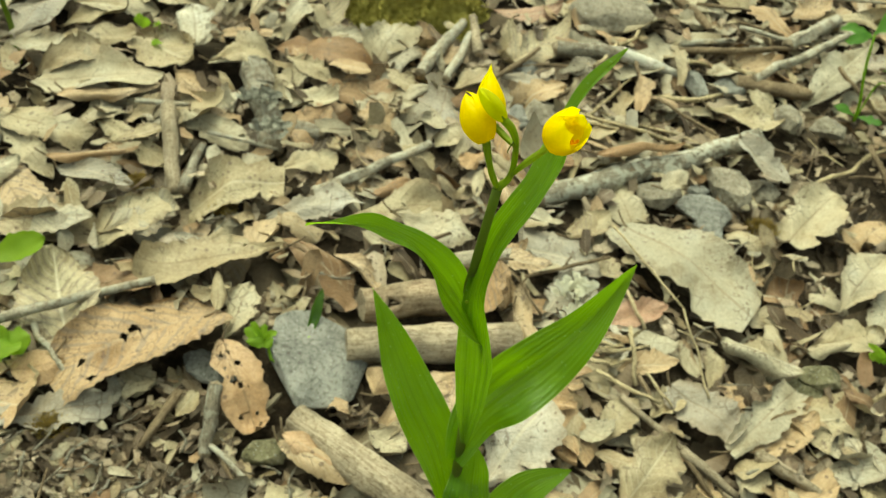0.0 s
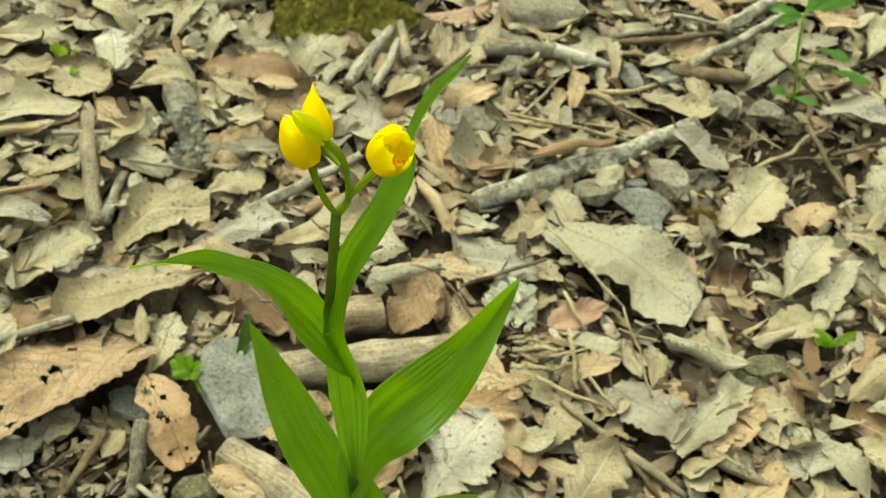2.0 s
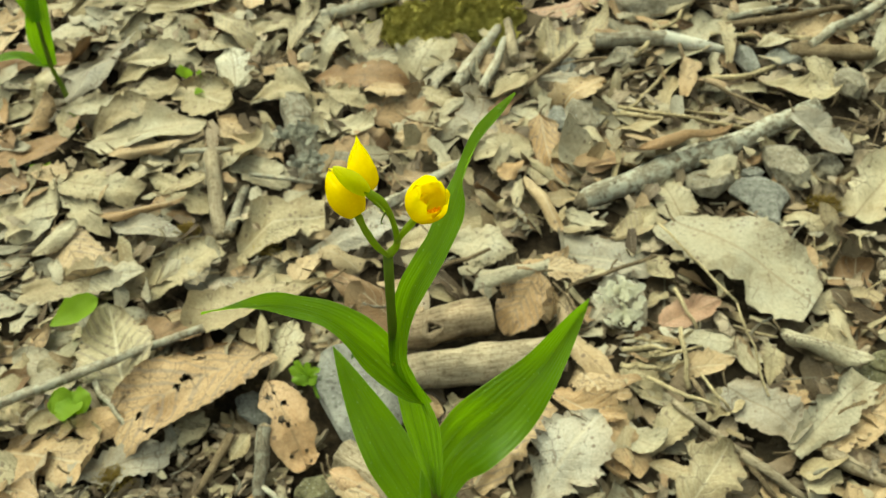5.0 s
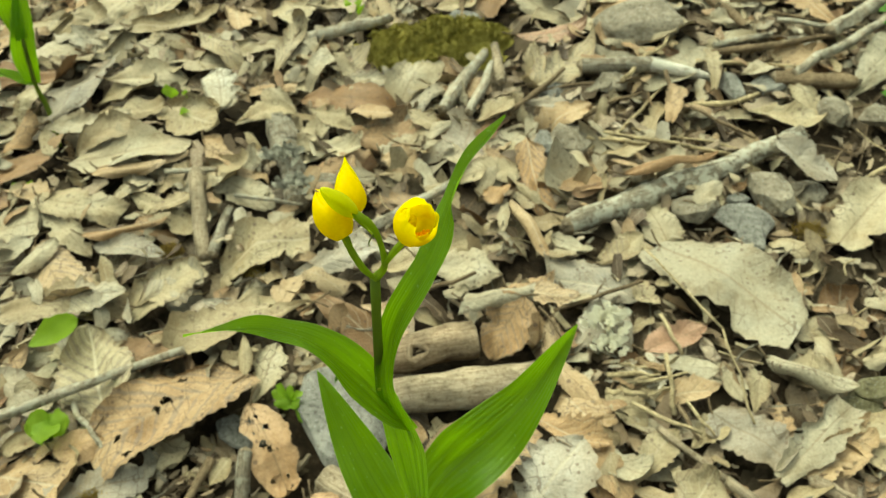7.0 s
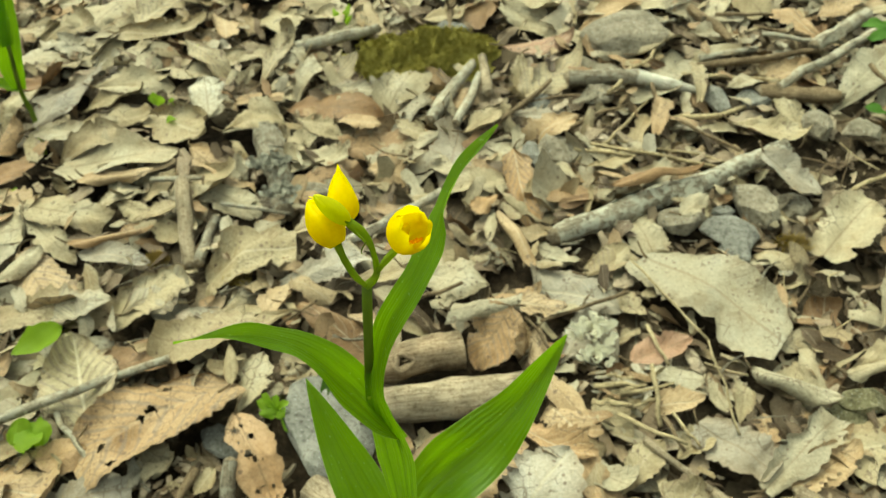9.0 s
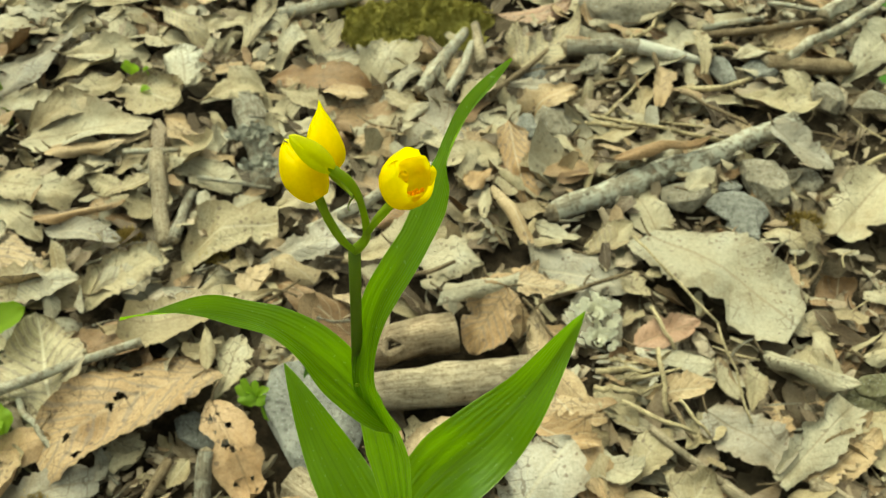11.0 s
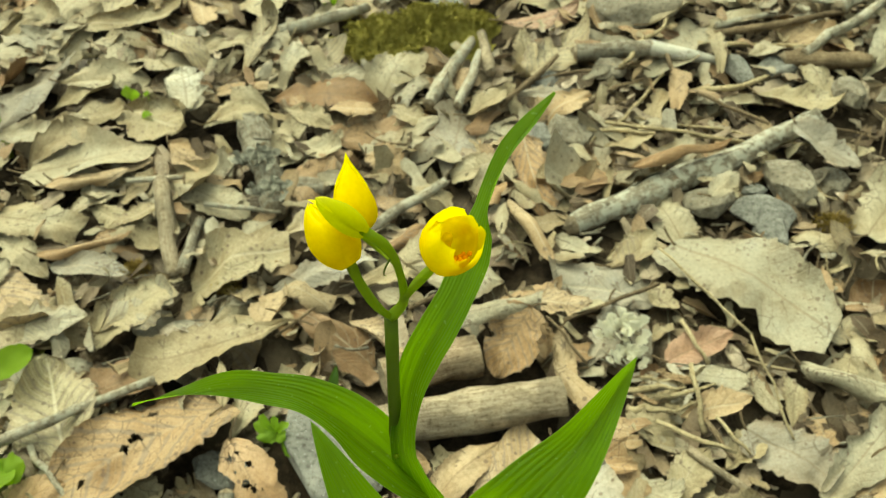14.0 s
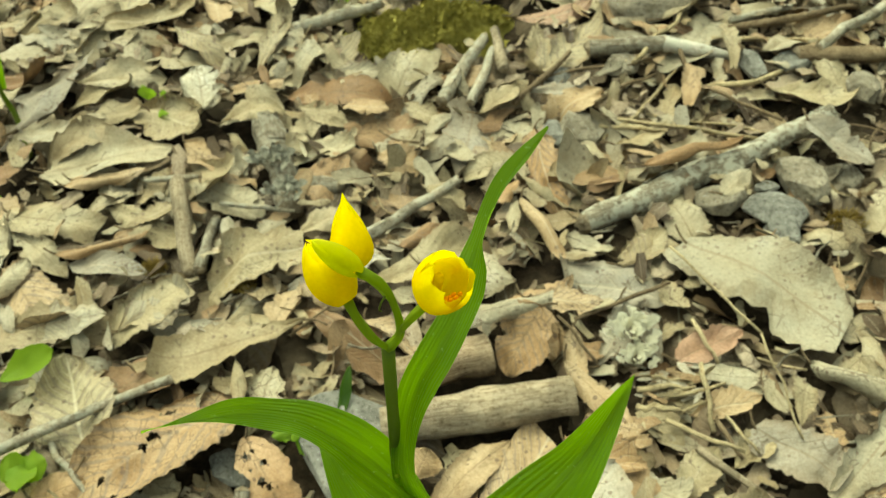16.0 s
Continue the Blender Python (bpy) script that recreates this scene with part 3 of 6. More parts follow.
# ---- the yellow orchid ----
def orchid_leaf(name, pts, facing, width, parent, fold=0.25, wave=0.05, base_w=0.5, peak=0.42, turn=0.0, mat=ORCHID_GREEN, n=40, widths=None, label="", twists=None):
    """A pleated blade along pts; facing: the way its upper side looks; turn: twist towards the tip."""
    c = smooth_curve(pts, n)
    tan = np.gradient(c, axis=0)
    tan /= np.linalg.norm(tan, axis=1, keepdims=True)
    fc = np.array(facing, float)
    m = 32
    verts, uvs = [], []
    for i in range(n):
        s = i / (n - 1)
        side = np.cross(tan[i], fc)
        side /= np.linalg.norm(side)
        up = np.cross(side, tan[i])
        ang = float(np.interp(s, np.linspace(0, 1, len(twists)), twists)) if twists else turn * s * s
        side, up = side * math.cos(ang) + up * math.sin(ang), up * math.cos(ang) - side * math.sin(ang)
        if s < peak:
            w = base_w + (1 - base_w) * math.sin(s / peak * math.pi / 2)
        else:
            w = math.cos((s - peak) / (1 - peak) * math.pi / 2) ** 0.85 + 0.004
        if widths:
            w = float(np.interp(s, np.linspace(0, 1, len(widths)), widths)) / width
        w *= width / 2
        for k in range(m + 1):
            q = k / m * 2 - 1
            lift = fold * (0.3 + 0.7 * min(1.0, s * 3)) * (q * q + 0.012) ** 0.55 * w + 0.035 * w * math.cos(q * 16) * (1 - s) ** 0.8
            lift += wave * width * abs(q) * math.sin(s * 15 + (2.0 if q > 0 else 0.4))
            verts.append(c[i] + side * q * w + up * lift)
            uvs.append((q * 0.5 + 0.5, s))
    k1 = m + 1
    faces = [(i * k1 + k, (i + 1) * k1 + k, (i + 1) * k1 + k + 1, i * k1 + k + 1) for i in range(n - 1) for k in range(m)]
    return mesh_object(name, verts, faces, uvs, mat, parent, label=label, origin=ORCHID_FOOT)


def frame_from(axis, hint):
    """Columns: two cross directions and the axis."""
    a = Vector(axis).normalized()
    s = Vector(hint).cross(a).normalized()
    return s, a.cross(s), a


def tepal(name, base, axis, hint, length, around, spread, belly, radius, mat, parent, open_out=0.0, tipw=0.15, mouth=None, blunt=0.8):
    """One cupped petal: a patch of an egg-shaped shell round the axis, centred at the angle 'around'."""
    s, u, a = frame_from(axis, hint)
    b = Vector(base)
    n, m = 14, 10
    verts, uvs = [], []
    for i in range(n + 1):
        t = i / n
        r = radius * (max(0.0, math.sin(math.pi * (0.06 + 0.94 * t) ** belly)) ** blunt * (1 - 0.15 * t) + 0.12 * (1 - t)) + open_out * t * t * length
        if mouth is not None:
            k2 = max(0.0, (t - 0.5) / 0.5)
            r = radius * (0.22 + 0.78 * math.sin(min(1.0, t / 0.5) * math.pi / 2)) * (1 - (1 - mouth) * k2 * k2)
        wid = spread * (0.6 + 0.4 * math.sin(math.pi * min(1, t * 1.1))) * (1 if t < 0.55 else max(tipw, math.cos((t - 0.55) / 0.45 * math.pi / 2) ** 0.7))
        for k in range(m + 1):
            q = k / m * 2 - 1
            g = around + q * wid
            ripple = 1 + 0.03 * math.sin(q * 5 + t * 6 + around) - 0.1 * (q * q) * t
            verts.append(b + a * (t * length) + (s * math.cos(g) + u * math.sin(g)) * r * ripple)
            uvs.append((q * 0.5 + 0.5, t))
    k1 = m + 1
    faces = [(i * k1 + k, i * k1 + k + 1, (i + 1) * k1 + k + 1, (i + 1) * k1 + k) for i in range(n) for k in range(m)]
    return mesh_object(name, verts, faces, uvs, mat, parent, origin=ORCHID_FOOT)


def stalk(name, pts, radii, parent, mat=STEM_GREEN, sides=16, rough=0.08, ribs=0.0):
    v, f, u = tube(smooth_curve(pts, 22), radii, sides, rough, 3, ribs=ribs)
    return mesh_object(name, v, f, u, mat, parent, origin=ORCHID_FOOT)


ORCHID_FOOT = (0.004, 0.24, -0.002)
orchid = empty("golden_orchid", ORCHID_FOOT)
tagged(orchid, "yellow-flowered woodland orchid with broad pleated green leaves", "orchid plant")


def build_orchid():
    foot = (0.004, 0.24, -0.004)
    crotch = (-0.0100, 0.2345, 0.2870)
    node = (-0.0226, 0.2304, 0.3700)
    fork = (-0.0214, 0.2235, 0.4235)
    fork_hi = (-0.0181, 0.2237, 0.4290)
    bend = (-0.0193, 0.2203, 0.4420)
    budfoot = (-0.0257, 0.2180, 0.4527)
    above = tuple(0.72 * q + 0.28 * w for q, w in zip(node, fork))
    stalk("stem", [foot, (0.0, 0.238, 0.14), crotch, (-0.0172, 0.2350, 0.3300), node, above, fork], [0.0042, 0.004, 0.002, 0.0008, 0.0011, 0.0016, 0.0017], orchid)
    stalk("flower_stalk", [fork, fork_hi, bend, (-0.0219, 0.2190, 0.4485), budfoot], [0.0015, 0.0011, 0.0009, 0.0012, 0.0013], orchid, OVARY, ribs=0.1)
    stalk("bract", [(-0.0206, 0.2193, 0.4442), (-0.0216, 0.2180, 0.4432), (-0.0221, 0.2178, 0.4414), (-0.0216, 0.2180, 0.4406)], [0.0003, 0.0002, 0.0001], orchid, sides=6)
    stalk("bract", [(-0.0222, 0.2268, 0.3700), (-0.0226, 0.2260, 0.3708), (-0.0229, 0.2257, 0.3713)], [0.0006, 0.0007, 0.0002], orchid, OVARY, sides=8)
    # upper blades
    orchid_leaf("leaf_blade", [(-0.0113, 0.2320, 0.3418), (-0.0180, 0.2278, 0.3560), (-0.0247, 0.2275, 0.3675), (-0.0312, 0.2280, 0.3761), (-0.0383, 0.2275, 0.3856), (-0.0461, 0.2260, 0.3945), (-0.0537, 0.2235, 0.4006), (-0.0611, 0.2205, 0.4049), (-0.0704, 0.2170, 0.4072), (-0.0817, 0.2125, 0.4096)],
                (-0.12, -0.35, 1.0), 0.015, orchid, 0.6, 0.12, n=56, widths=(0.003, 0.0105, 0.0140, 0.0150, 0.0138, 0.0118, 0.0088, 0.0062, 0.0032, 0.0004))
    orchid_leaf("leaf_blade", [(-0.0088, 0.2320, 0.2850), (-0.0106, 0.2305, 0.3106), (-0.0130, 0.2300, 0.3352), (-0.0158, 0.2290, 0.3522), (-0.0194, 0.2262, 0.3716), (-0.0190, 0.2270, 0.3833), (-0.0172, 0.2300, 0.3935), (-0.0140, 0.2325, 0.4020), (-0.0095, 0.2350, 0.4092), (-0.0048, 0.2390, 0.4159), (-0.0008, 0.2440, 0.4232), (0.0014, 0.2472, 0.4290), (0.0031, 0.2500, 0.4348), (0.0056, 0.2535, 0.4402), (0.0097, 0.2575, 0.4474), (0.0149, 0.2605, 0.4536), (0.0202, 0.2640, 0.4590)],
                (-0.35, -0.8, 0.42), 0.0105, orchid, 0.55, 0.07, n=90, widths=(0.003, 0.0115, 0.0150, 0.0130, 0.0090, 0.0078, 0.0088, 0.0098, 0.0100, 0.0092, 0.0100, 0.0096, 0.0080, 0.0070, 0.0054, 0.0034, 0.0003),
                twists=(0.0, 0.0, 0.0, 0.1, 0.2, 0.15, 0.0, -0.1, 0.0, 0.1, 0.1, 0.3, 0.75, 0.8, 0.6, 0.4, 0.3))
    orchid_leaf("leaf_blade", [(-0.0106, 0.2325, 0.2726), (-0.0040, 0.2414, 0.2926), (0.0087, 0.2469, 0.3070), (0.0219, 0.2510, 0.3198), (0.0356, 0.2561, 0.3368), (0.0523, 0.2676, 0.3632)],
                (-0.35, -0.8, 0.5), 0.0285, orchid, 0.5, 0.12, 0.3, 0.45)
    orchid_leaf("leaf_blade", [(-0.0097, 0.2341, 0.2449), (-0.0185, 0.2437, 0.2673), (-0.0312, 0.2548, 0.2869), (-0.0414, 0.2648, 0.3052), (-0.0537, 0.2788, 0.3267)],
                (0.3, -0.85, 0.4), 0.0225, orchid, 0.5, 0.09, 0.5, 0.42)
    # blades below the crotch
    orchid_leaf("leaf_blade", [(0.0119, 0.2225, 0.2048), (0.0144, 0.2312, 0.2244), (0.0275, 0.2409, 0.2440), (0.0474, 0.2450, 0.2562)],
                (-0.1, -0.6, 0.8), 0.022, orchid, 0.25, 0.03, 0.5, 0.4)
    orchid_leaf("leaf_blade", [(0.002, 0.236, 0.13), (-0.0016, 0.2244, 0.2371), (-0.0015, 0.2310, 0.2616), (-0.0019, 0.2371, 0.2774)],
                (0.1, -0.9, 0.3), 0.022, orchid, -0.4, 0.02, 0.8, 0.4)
    # closed flower seen from its side
    lf = empty("flower")
    lf.parent = orchid
    b1, t1 = Vector((-0.0292, 0.2188, 0.4438)), Vector((-0.0373, 0.2245, 0.4564))
    ax1 = t1 - b1
    for g, le in ((0.5, 1.0), (2.6, 1.03), (4.7, 0.97)):
        tepal("sepal", b1, ax1, (0, -0.7, 0.7), ax1.length * le, g, 1.25, 0.95, 0.0054, PETAL, lf, 0.0, 0.85, None, 0.62)
    for g in (1.5, 3.7):
        tepal("petal", b1, ax1, (0, -0.7, 0.7), ax1.length * 0.94, g, 1.2, 1.0, 0.0050, PETAL, lf, 0.0, 0.8, None, 0.62)
    stalk("ovary", [fork, (-0.0245, 0.2205, 0.4300), (-0.0275, 0.2190, 0.4380), b1], [0.0008, 0.001, 0.0011, 0.0012], lf, OVARY, ribs=0.14)
    # pointed flower behind
    bf = empty("flower")
    bf.parent = orchid
    b2, t2 = Vector((-0.0280, 0.2290, 0.4455)), Vector((-0.0296, 0.2358, 0.4612))
    ax2 = t2 - b2
    for g, le in ((-1.57, 1.0), (0.6, 0.86), (2.6, 0.84)):
        tepal("sepal", b2, ax2, (0, -0.7, 0.7), ax2.length * le, g, 1.45, 0.62, 0.0047, PETAL, bf, 0.0, 0.6, None, 0.74)
    tepal("petal", b2, ax2, (0, -0.7, 0.7), ax2.length * 0.9, 2.0, 1.3, 0.65, 0.005, PETAL, bf, 0.0, 0.7)
    stalk("ovary", [bend, (-0.0230, 0.2255, 0.4425), b2], [0.0008, 0.001, 0.001], bf, OVARY, ribs=0.14)
    # greenish bud
    gb = empty("flower_bud")
    gb.parent = orchid
    b3, t3 = Vector(budfoot), Vector((-0.0348, 0.2170, 0.4625))
    ax3 = t3 - b3
    for k in range(3):
        tepal("sepal", b3, ax3, (0, -0.7, 0.7), ax3.length, k * 2.094 + 0.2, 1.2, 0.95, 0.0027 + 0.0001 * k, BUD_GREEN, gb, 0.0, 0.95, None, 0.5)
    # opening flower, its cup turned to the path
    of = empty("flower")
    of.parent = orchid
    b4 = Vector((-0.0099, 0.2158, 0.4464))
    ax4 = Vector((-0.0061, 0.2071, 0.4604)) - b4
    ln = ax4.length
    up = (0, 0, 1)
    for g, le, mo, wd in ((1.57, 1.0, 0.8, 1.25), (3.45, 1.0, 0.7, 1.3), (5.75, 0.92, 0.86, 1.2)):
        tepal("sepal", b4, ax4, up, ln * le, g, wd, 0.66, 0.0064, PETAL, of, 0, 0.82, mo)
    for g, le, mo in ((0.45, 0.93, 0.8), (2.6, 0.94, 0.7)):
        tepal("petal", b4, ax4, up, ln * le, g, 1.0, 0.66, 0.0058, PETAL, of, 0, 0.72, mo)
    tepal("lip", b4, ax4, up, ln * 0.7, 4.75, 0.95, 0.66, 0.0054, PETAL, of, 0.0, 0.8, 0.86)
    s, u, a = frame_from(ax4, up)
    for k in range(9):
        g = 4.1 + (k % 5) * 0.3 + (k // 5) * 0.16
        q = b4 + a * (ln * (0.6 - 0.07 * (k // 5))) + (s * math.cos(g) + u * math.sin(g)) * (0.0041 - 0.0009 * (k // 5))
        v, f, uv = tube([q, q + a * 0.0006, q + a * 0.0012, q + a * 0.0016], [0.0004, 0.00055, 0.00045, 0.0001], 8)
        mesh_object("lip_ridge", v, f, uv, CREST, of, origin=ORCHID_FOOT)
    cv = [b4, b4 + a * ln * 0.3 + u * 0.001, b4 + a * ln * 0.55 + u * 0.0018]
    v, f, uv = tube(smooth_curve(cv, 8), [0.0013, 0.0013, 0.0011], 10)
    mesh_object("column", v, f, uv, PETAL, of, origin=ORCHID_FOOT)
    stalk("ovary", [fork_hi, (-0.0150, 0.2193, 0.4372), b4], [0.0008, 0.001, 0.0011], of, OVARY, ribs=0.14)


build_orchid()


# ---- wood, stones and moss ----
def settle_with_parts(ob, origin):
    o = Vector(origin)
    for q in (ob, *ob.children):
        q.data.transform(Matrix.Translation(-o))
    ob.location = o


def stick_parts(ob, v, sides, n, radius, ax, sd, tone):
    """Splintered ends and peeling flakes of bark."""
    for k, sgn in ((0, -1), (n - 1, 1)):
        ring = [np.array(v[k * sides + j]) for j in range(sides)]
        c = sum(ring) / sides
        vv, uu, ff = list(ring), [(j / sides, 0.1) for j in range(sides)], []
        for j in range(sides):
            h = radius * (0.5 + 0.9 * noise.noise((j * 1.7, sd, k)))
            vv.append(c + (ring[j] - c) * 0.55 + ax * sgn * h)
            uu.append((j / sides, 0.2))
        vv.append(c + ax * sgn * radius * 0.1)
        uu.append((0.5, 0.3))
        for j in range(sides):
            j2 = (j + 1) % sides
            ff.append((j, j2, sides + j2, sides + j))
            ff.append((sides + j, sides + j2, 2 * sides))
        mesh_object("splintered_end", vv, ff, uu, WOOD["pale"], ob)
    rng = np.random.RandomState(int(abs(sd) * 10) % 9999)
    for q in range(max(1, int(n / 7))):
        i0, k0 = rng.randint(1, max(2, n - 4)), rng.randint(0, sides)
        vv, uu, ff = [], [], []
        rows, cols = 3, 3
        for i in range(rows):
            row = v[min(i0 + i, n - 1) * sides:min(i0 + i, n - 1) * sides + sides]
            c = sum(np.array(p) for p in row) / sides
            for j in range(cols):
                p = np.array(row[(k0 + j) % sides])
                lift = 1.07 + 0.16 * rng.uniform() * (j in (0, cols - 1) or i in (0, rows - 1))
                vv.append(c + (p - c) * lift)
                uu.append((j / cols, i * 0.2))
        for i in range(rows - 1):
            for j in range(cols - 1):
                ff.append((i * cols + j, i * cols + j + 1, (i + 1) * cols + j + 1, (i + 1) * cols + j))
        mesh_object("bark_flake", vv, ff, uu, WOOD[tone], ob)


def stick(a, b, radius, tone="grey", sag=0.03, taper=0.75, label="", via=None):
    """A dry stick lying from a to b, slightly crooked."""
    a, b = np.array(a), np.array(b)
    length = float(np.linalg.norm(b - a))
    ax = (b - a) / length
    side = np.cross(ax, (0, 0, 1.0))
    side /= np.linalg.norm(side)
    sd = radius * 7919 + a[0] * 131 + b[1] * 57
    pts = []
    n = max(6, int(length / 0.012))
    line = smooth_curve([a, via, b], n) if via else None
    for i in range(n):
        s = i / (n - 1)
        q = line[i] if via else a + ax * length * s
        w = math.sin(math.pi * s) * length * sag
        pts.append(q + side * w * noise.noise((s * 3 + sd, sd, 0)) * 2 + np.array((0, 0, 1)) * w * 0.5 * noise.noise((sd, s * 3, 1)))
    v, f, u = tube(pts, [radius, radius * (0.9 + 0.1 * taper), radius * taper], 10, 0.4, sd)
    big = radius > 0.0042
    if big:
        f = f[:-2]
    ob = mesh_object("stick", v, f, u, WOOD[tone])
    if big:
        stick_parts(ob, v, 10, n, radius, ax, sd, tone)
    settle_with_parts(ob, a)
    cover(a, b, radius)
    words = {"grey": "weathered grey fallen stick with peeling bark", "pale": "pale barkless broken stick", "brown": "thin brown fallen twig",
             "dark": "dark rotten piece of wood", "white": "stick end coated in whitish lichen", "crusted": "lichen-crusted grey stick", "straw": "dry straw-coloured plant stem"}
    return tagged(ob, label or words[tone] + " among dead leaves", "stick", "fallen sticks")


def log(a, b, radius, tone="pale", label="", knot=None):
    """A short thick piece of branch with a cut end at a and a broken end at b."""
    a, b = np.array(a), np.array(b)
    sd = a[0] * 77 + b[0] * 31
    n = 16
    pts = [a + (b - a) * (i / (n - 1)) + np.array((0, 0, 0.15 * radius * noise.noise((i * 0.3, sd, 0)))) for i in range(n)]
    v, f, u = tube(pts, [radius * 0.95, radius * 1.05, radius * 0.98], 18, 0.3, sd, caps=False)
    if knot is not None:
        # a rotted-out knot hole on the side towards the path, its depth only a dark disc
        ax = (b - a) / np.linalg.norm(b - a)
        out = np.array((0.0, -0.8, 0.6)) - ax * float(np.dot((0.0, -0.8, 0.6), ax))
        out /= np.linalg.norm(out)
        over = np.cross(ax, out)
        kc = a + (b - a) * knot + out * radius * 1.13
    ob = mesh_object("log", v, f, u, WOOD[tone])
    tagged(ob, label or "short barkless log with a sawn end on the litter", "log")
    for name, k, sgn in (("sawn_end", 0, -1), ("broken_end", n - 1, 1)):
        ring = [np.array(v[k * 18 + j]) for j in range(18)]
        c = sum(ring) / 18
        d = (b - a) / np.linalg.norm(b - a) * sgn
        vv, ff, uu = [c + d * radius * 0.03], [], [(0, 0)]
        for rr in (0.35, 0.7, 1.0):
            for j in range(18):
                h = 0.05 * radius * noise.noise((j * 1.3, rr * 9, sd)) if rr < 1 else 0
                vv.append(c + (ring[j] - c) * rr + d * h * (6 if sgn > 0 else 1))
                uu.append((rr * 1.2, rr * 0.2))
        for j in range(18):
            ff.append((0, 1 + j, 1 + (j + 1) % 18))
            for r in range(2):
                q = 1 + r * 18
                ff.append((q + j, q + 18 + j, q + 18 + (j + 1) % 18, q + (j + 1) % 18))
        mesh_object(name, vv, ff, uu, WOOD["pale"], ob)
    if knot is not None:
        rim = [kc + (ax * math.cos(g) * 1.25 + over * math.sin(g)) * radius * (0.4 + 0.07 * math.sin(g * 3 + 1)) for g in np.linspace(0, 6.283, 25)]
        tv, tf, tu = tube(rim, [radius * 0.14, radius * 0.22, radius * 0.16, radius * 0.14], 8, 0.5, sd, caps=False)
        mesh_object("knot_rim", tv, tf, tu, WOOD[tone], ob)
        # dark disc over the bark in place of the shade inside the hole
        vv = [kc] + [kc + (q - kc) * 0.5 + out * radius * 0.01 for q in rim[:-1]] + [q + out * radius * 0.04 for q in rim[:-1]]
        ff = [(0, 1 + k, 1 + (k + 1) % 24) for k in range(24)] + [(1 + k, 25 + k, 25 + (k + 1) % 24, 1 + (k + 1) % 24) for k in range(24)]
        mesh_object("knot_hollow", vv, ff, [(0.5, 0.5)] * len(vv), SOIL, ob)
    cover(a, b, radius * 1.15 + 0.012)
    settle_with_parts(ob, a)
    return ob


stone_count = [0]


def stone(place, sx, sy, sz, heading, tone="grey", flat=1.0, label=""):
    """An angular stone bedded in the litter."""
    stone_count[0] += 1
    rng = np.random.RandomState(stone_count[0] + 40)
    bm = bmesh.new()
    for i in range(26):
        p = rng.normal(0, 1, 3)
        p /= np.linalg.norm(p) * 0.87
        bm.verts.new((p[0] * sx, p[1] * sy, np.clip(p[2], -0.8, 0.75) * sz * flat))
    bmesh.ops.convex_hull(bm, input=bm.verts)
    for vtx in [q for q in bm.verts if not q.link_faces]:
        bm.verts.remove(vtx)
    bmesh.ops.bevel(bm, geom=list(bm.edges), offset=min(sx, sy) * 0.09, segments=1, affect="EDGES", clamp_overlap=True)
    bmesh.ops.triangulate(bm, faces=bm.faces)
    bmesh.ops.subdivide_edges(bm, edges=list(bm.edges), cuts=1)
    for q in bm.verts:
        q.co += q.co.normalized() * min(sx, sz) * 0.12 * noise.noise(q.co * (2.2 / max(sx, 0.005)) + Vector((stone_count[0], 0, 0)))
    me = bpy.data.meshes.new("stone")
    bm.to_mesh(me)
    bm.free()
    me.polygons.foreach_set("use_smooth", [False] * len(me.polygons))
    me.materials.append(STONES[tone])
    ob = new("stone", me)
    ob.matrix_basis = pose(place[0], place[1], place[2] + 0.3 * sz, 10, -3, heading)
    cover((place[0] - sx * 0.4, place[1]), (place[0] + sx * 0.4, place[1]), max(sx, sy) * (0.95 if flat < 1 else 0.7))
    words = {"grey": "grey angular stone", "tan": "sandy brown weathered stone", "mossy": "dull greenish stone"}
    return tagged(ob, label or words[tone] + " half buried in dead leaves", "stone", "stones in the litter")


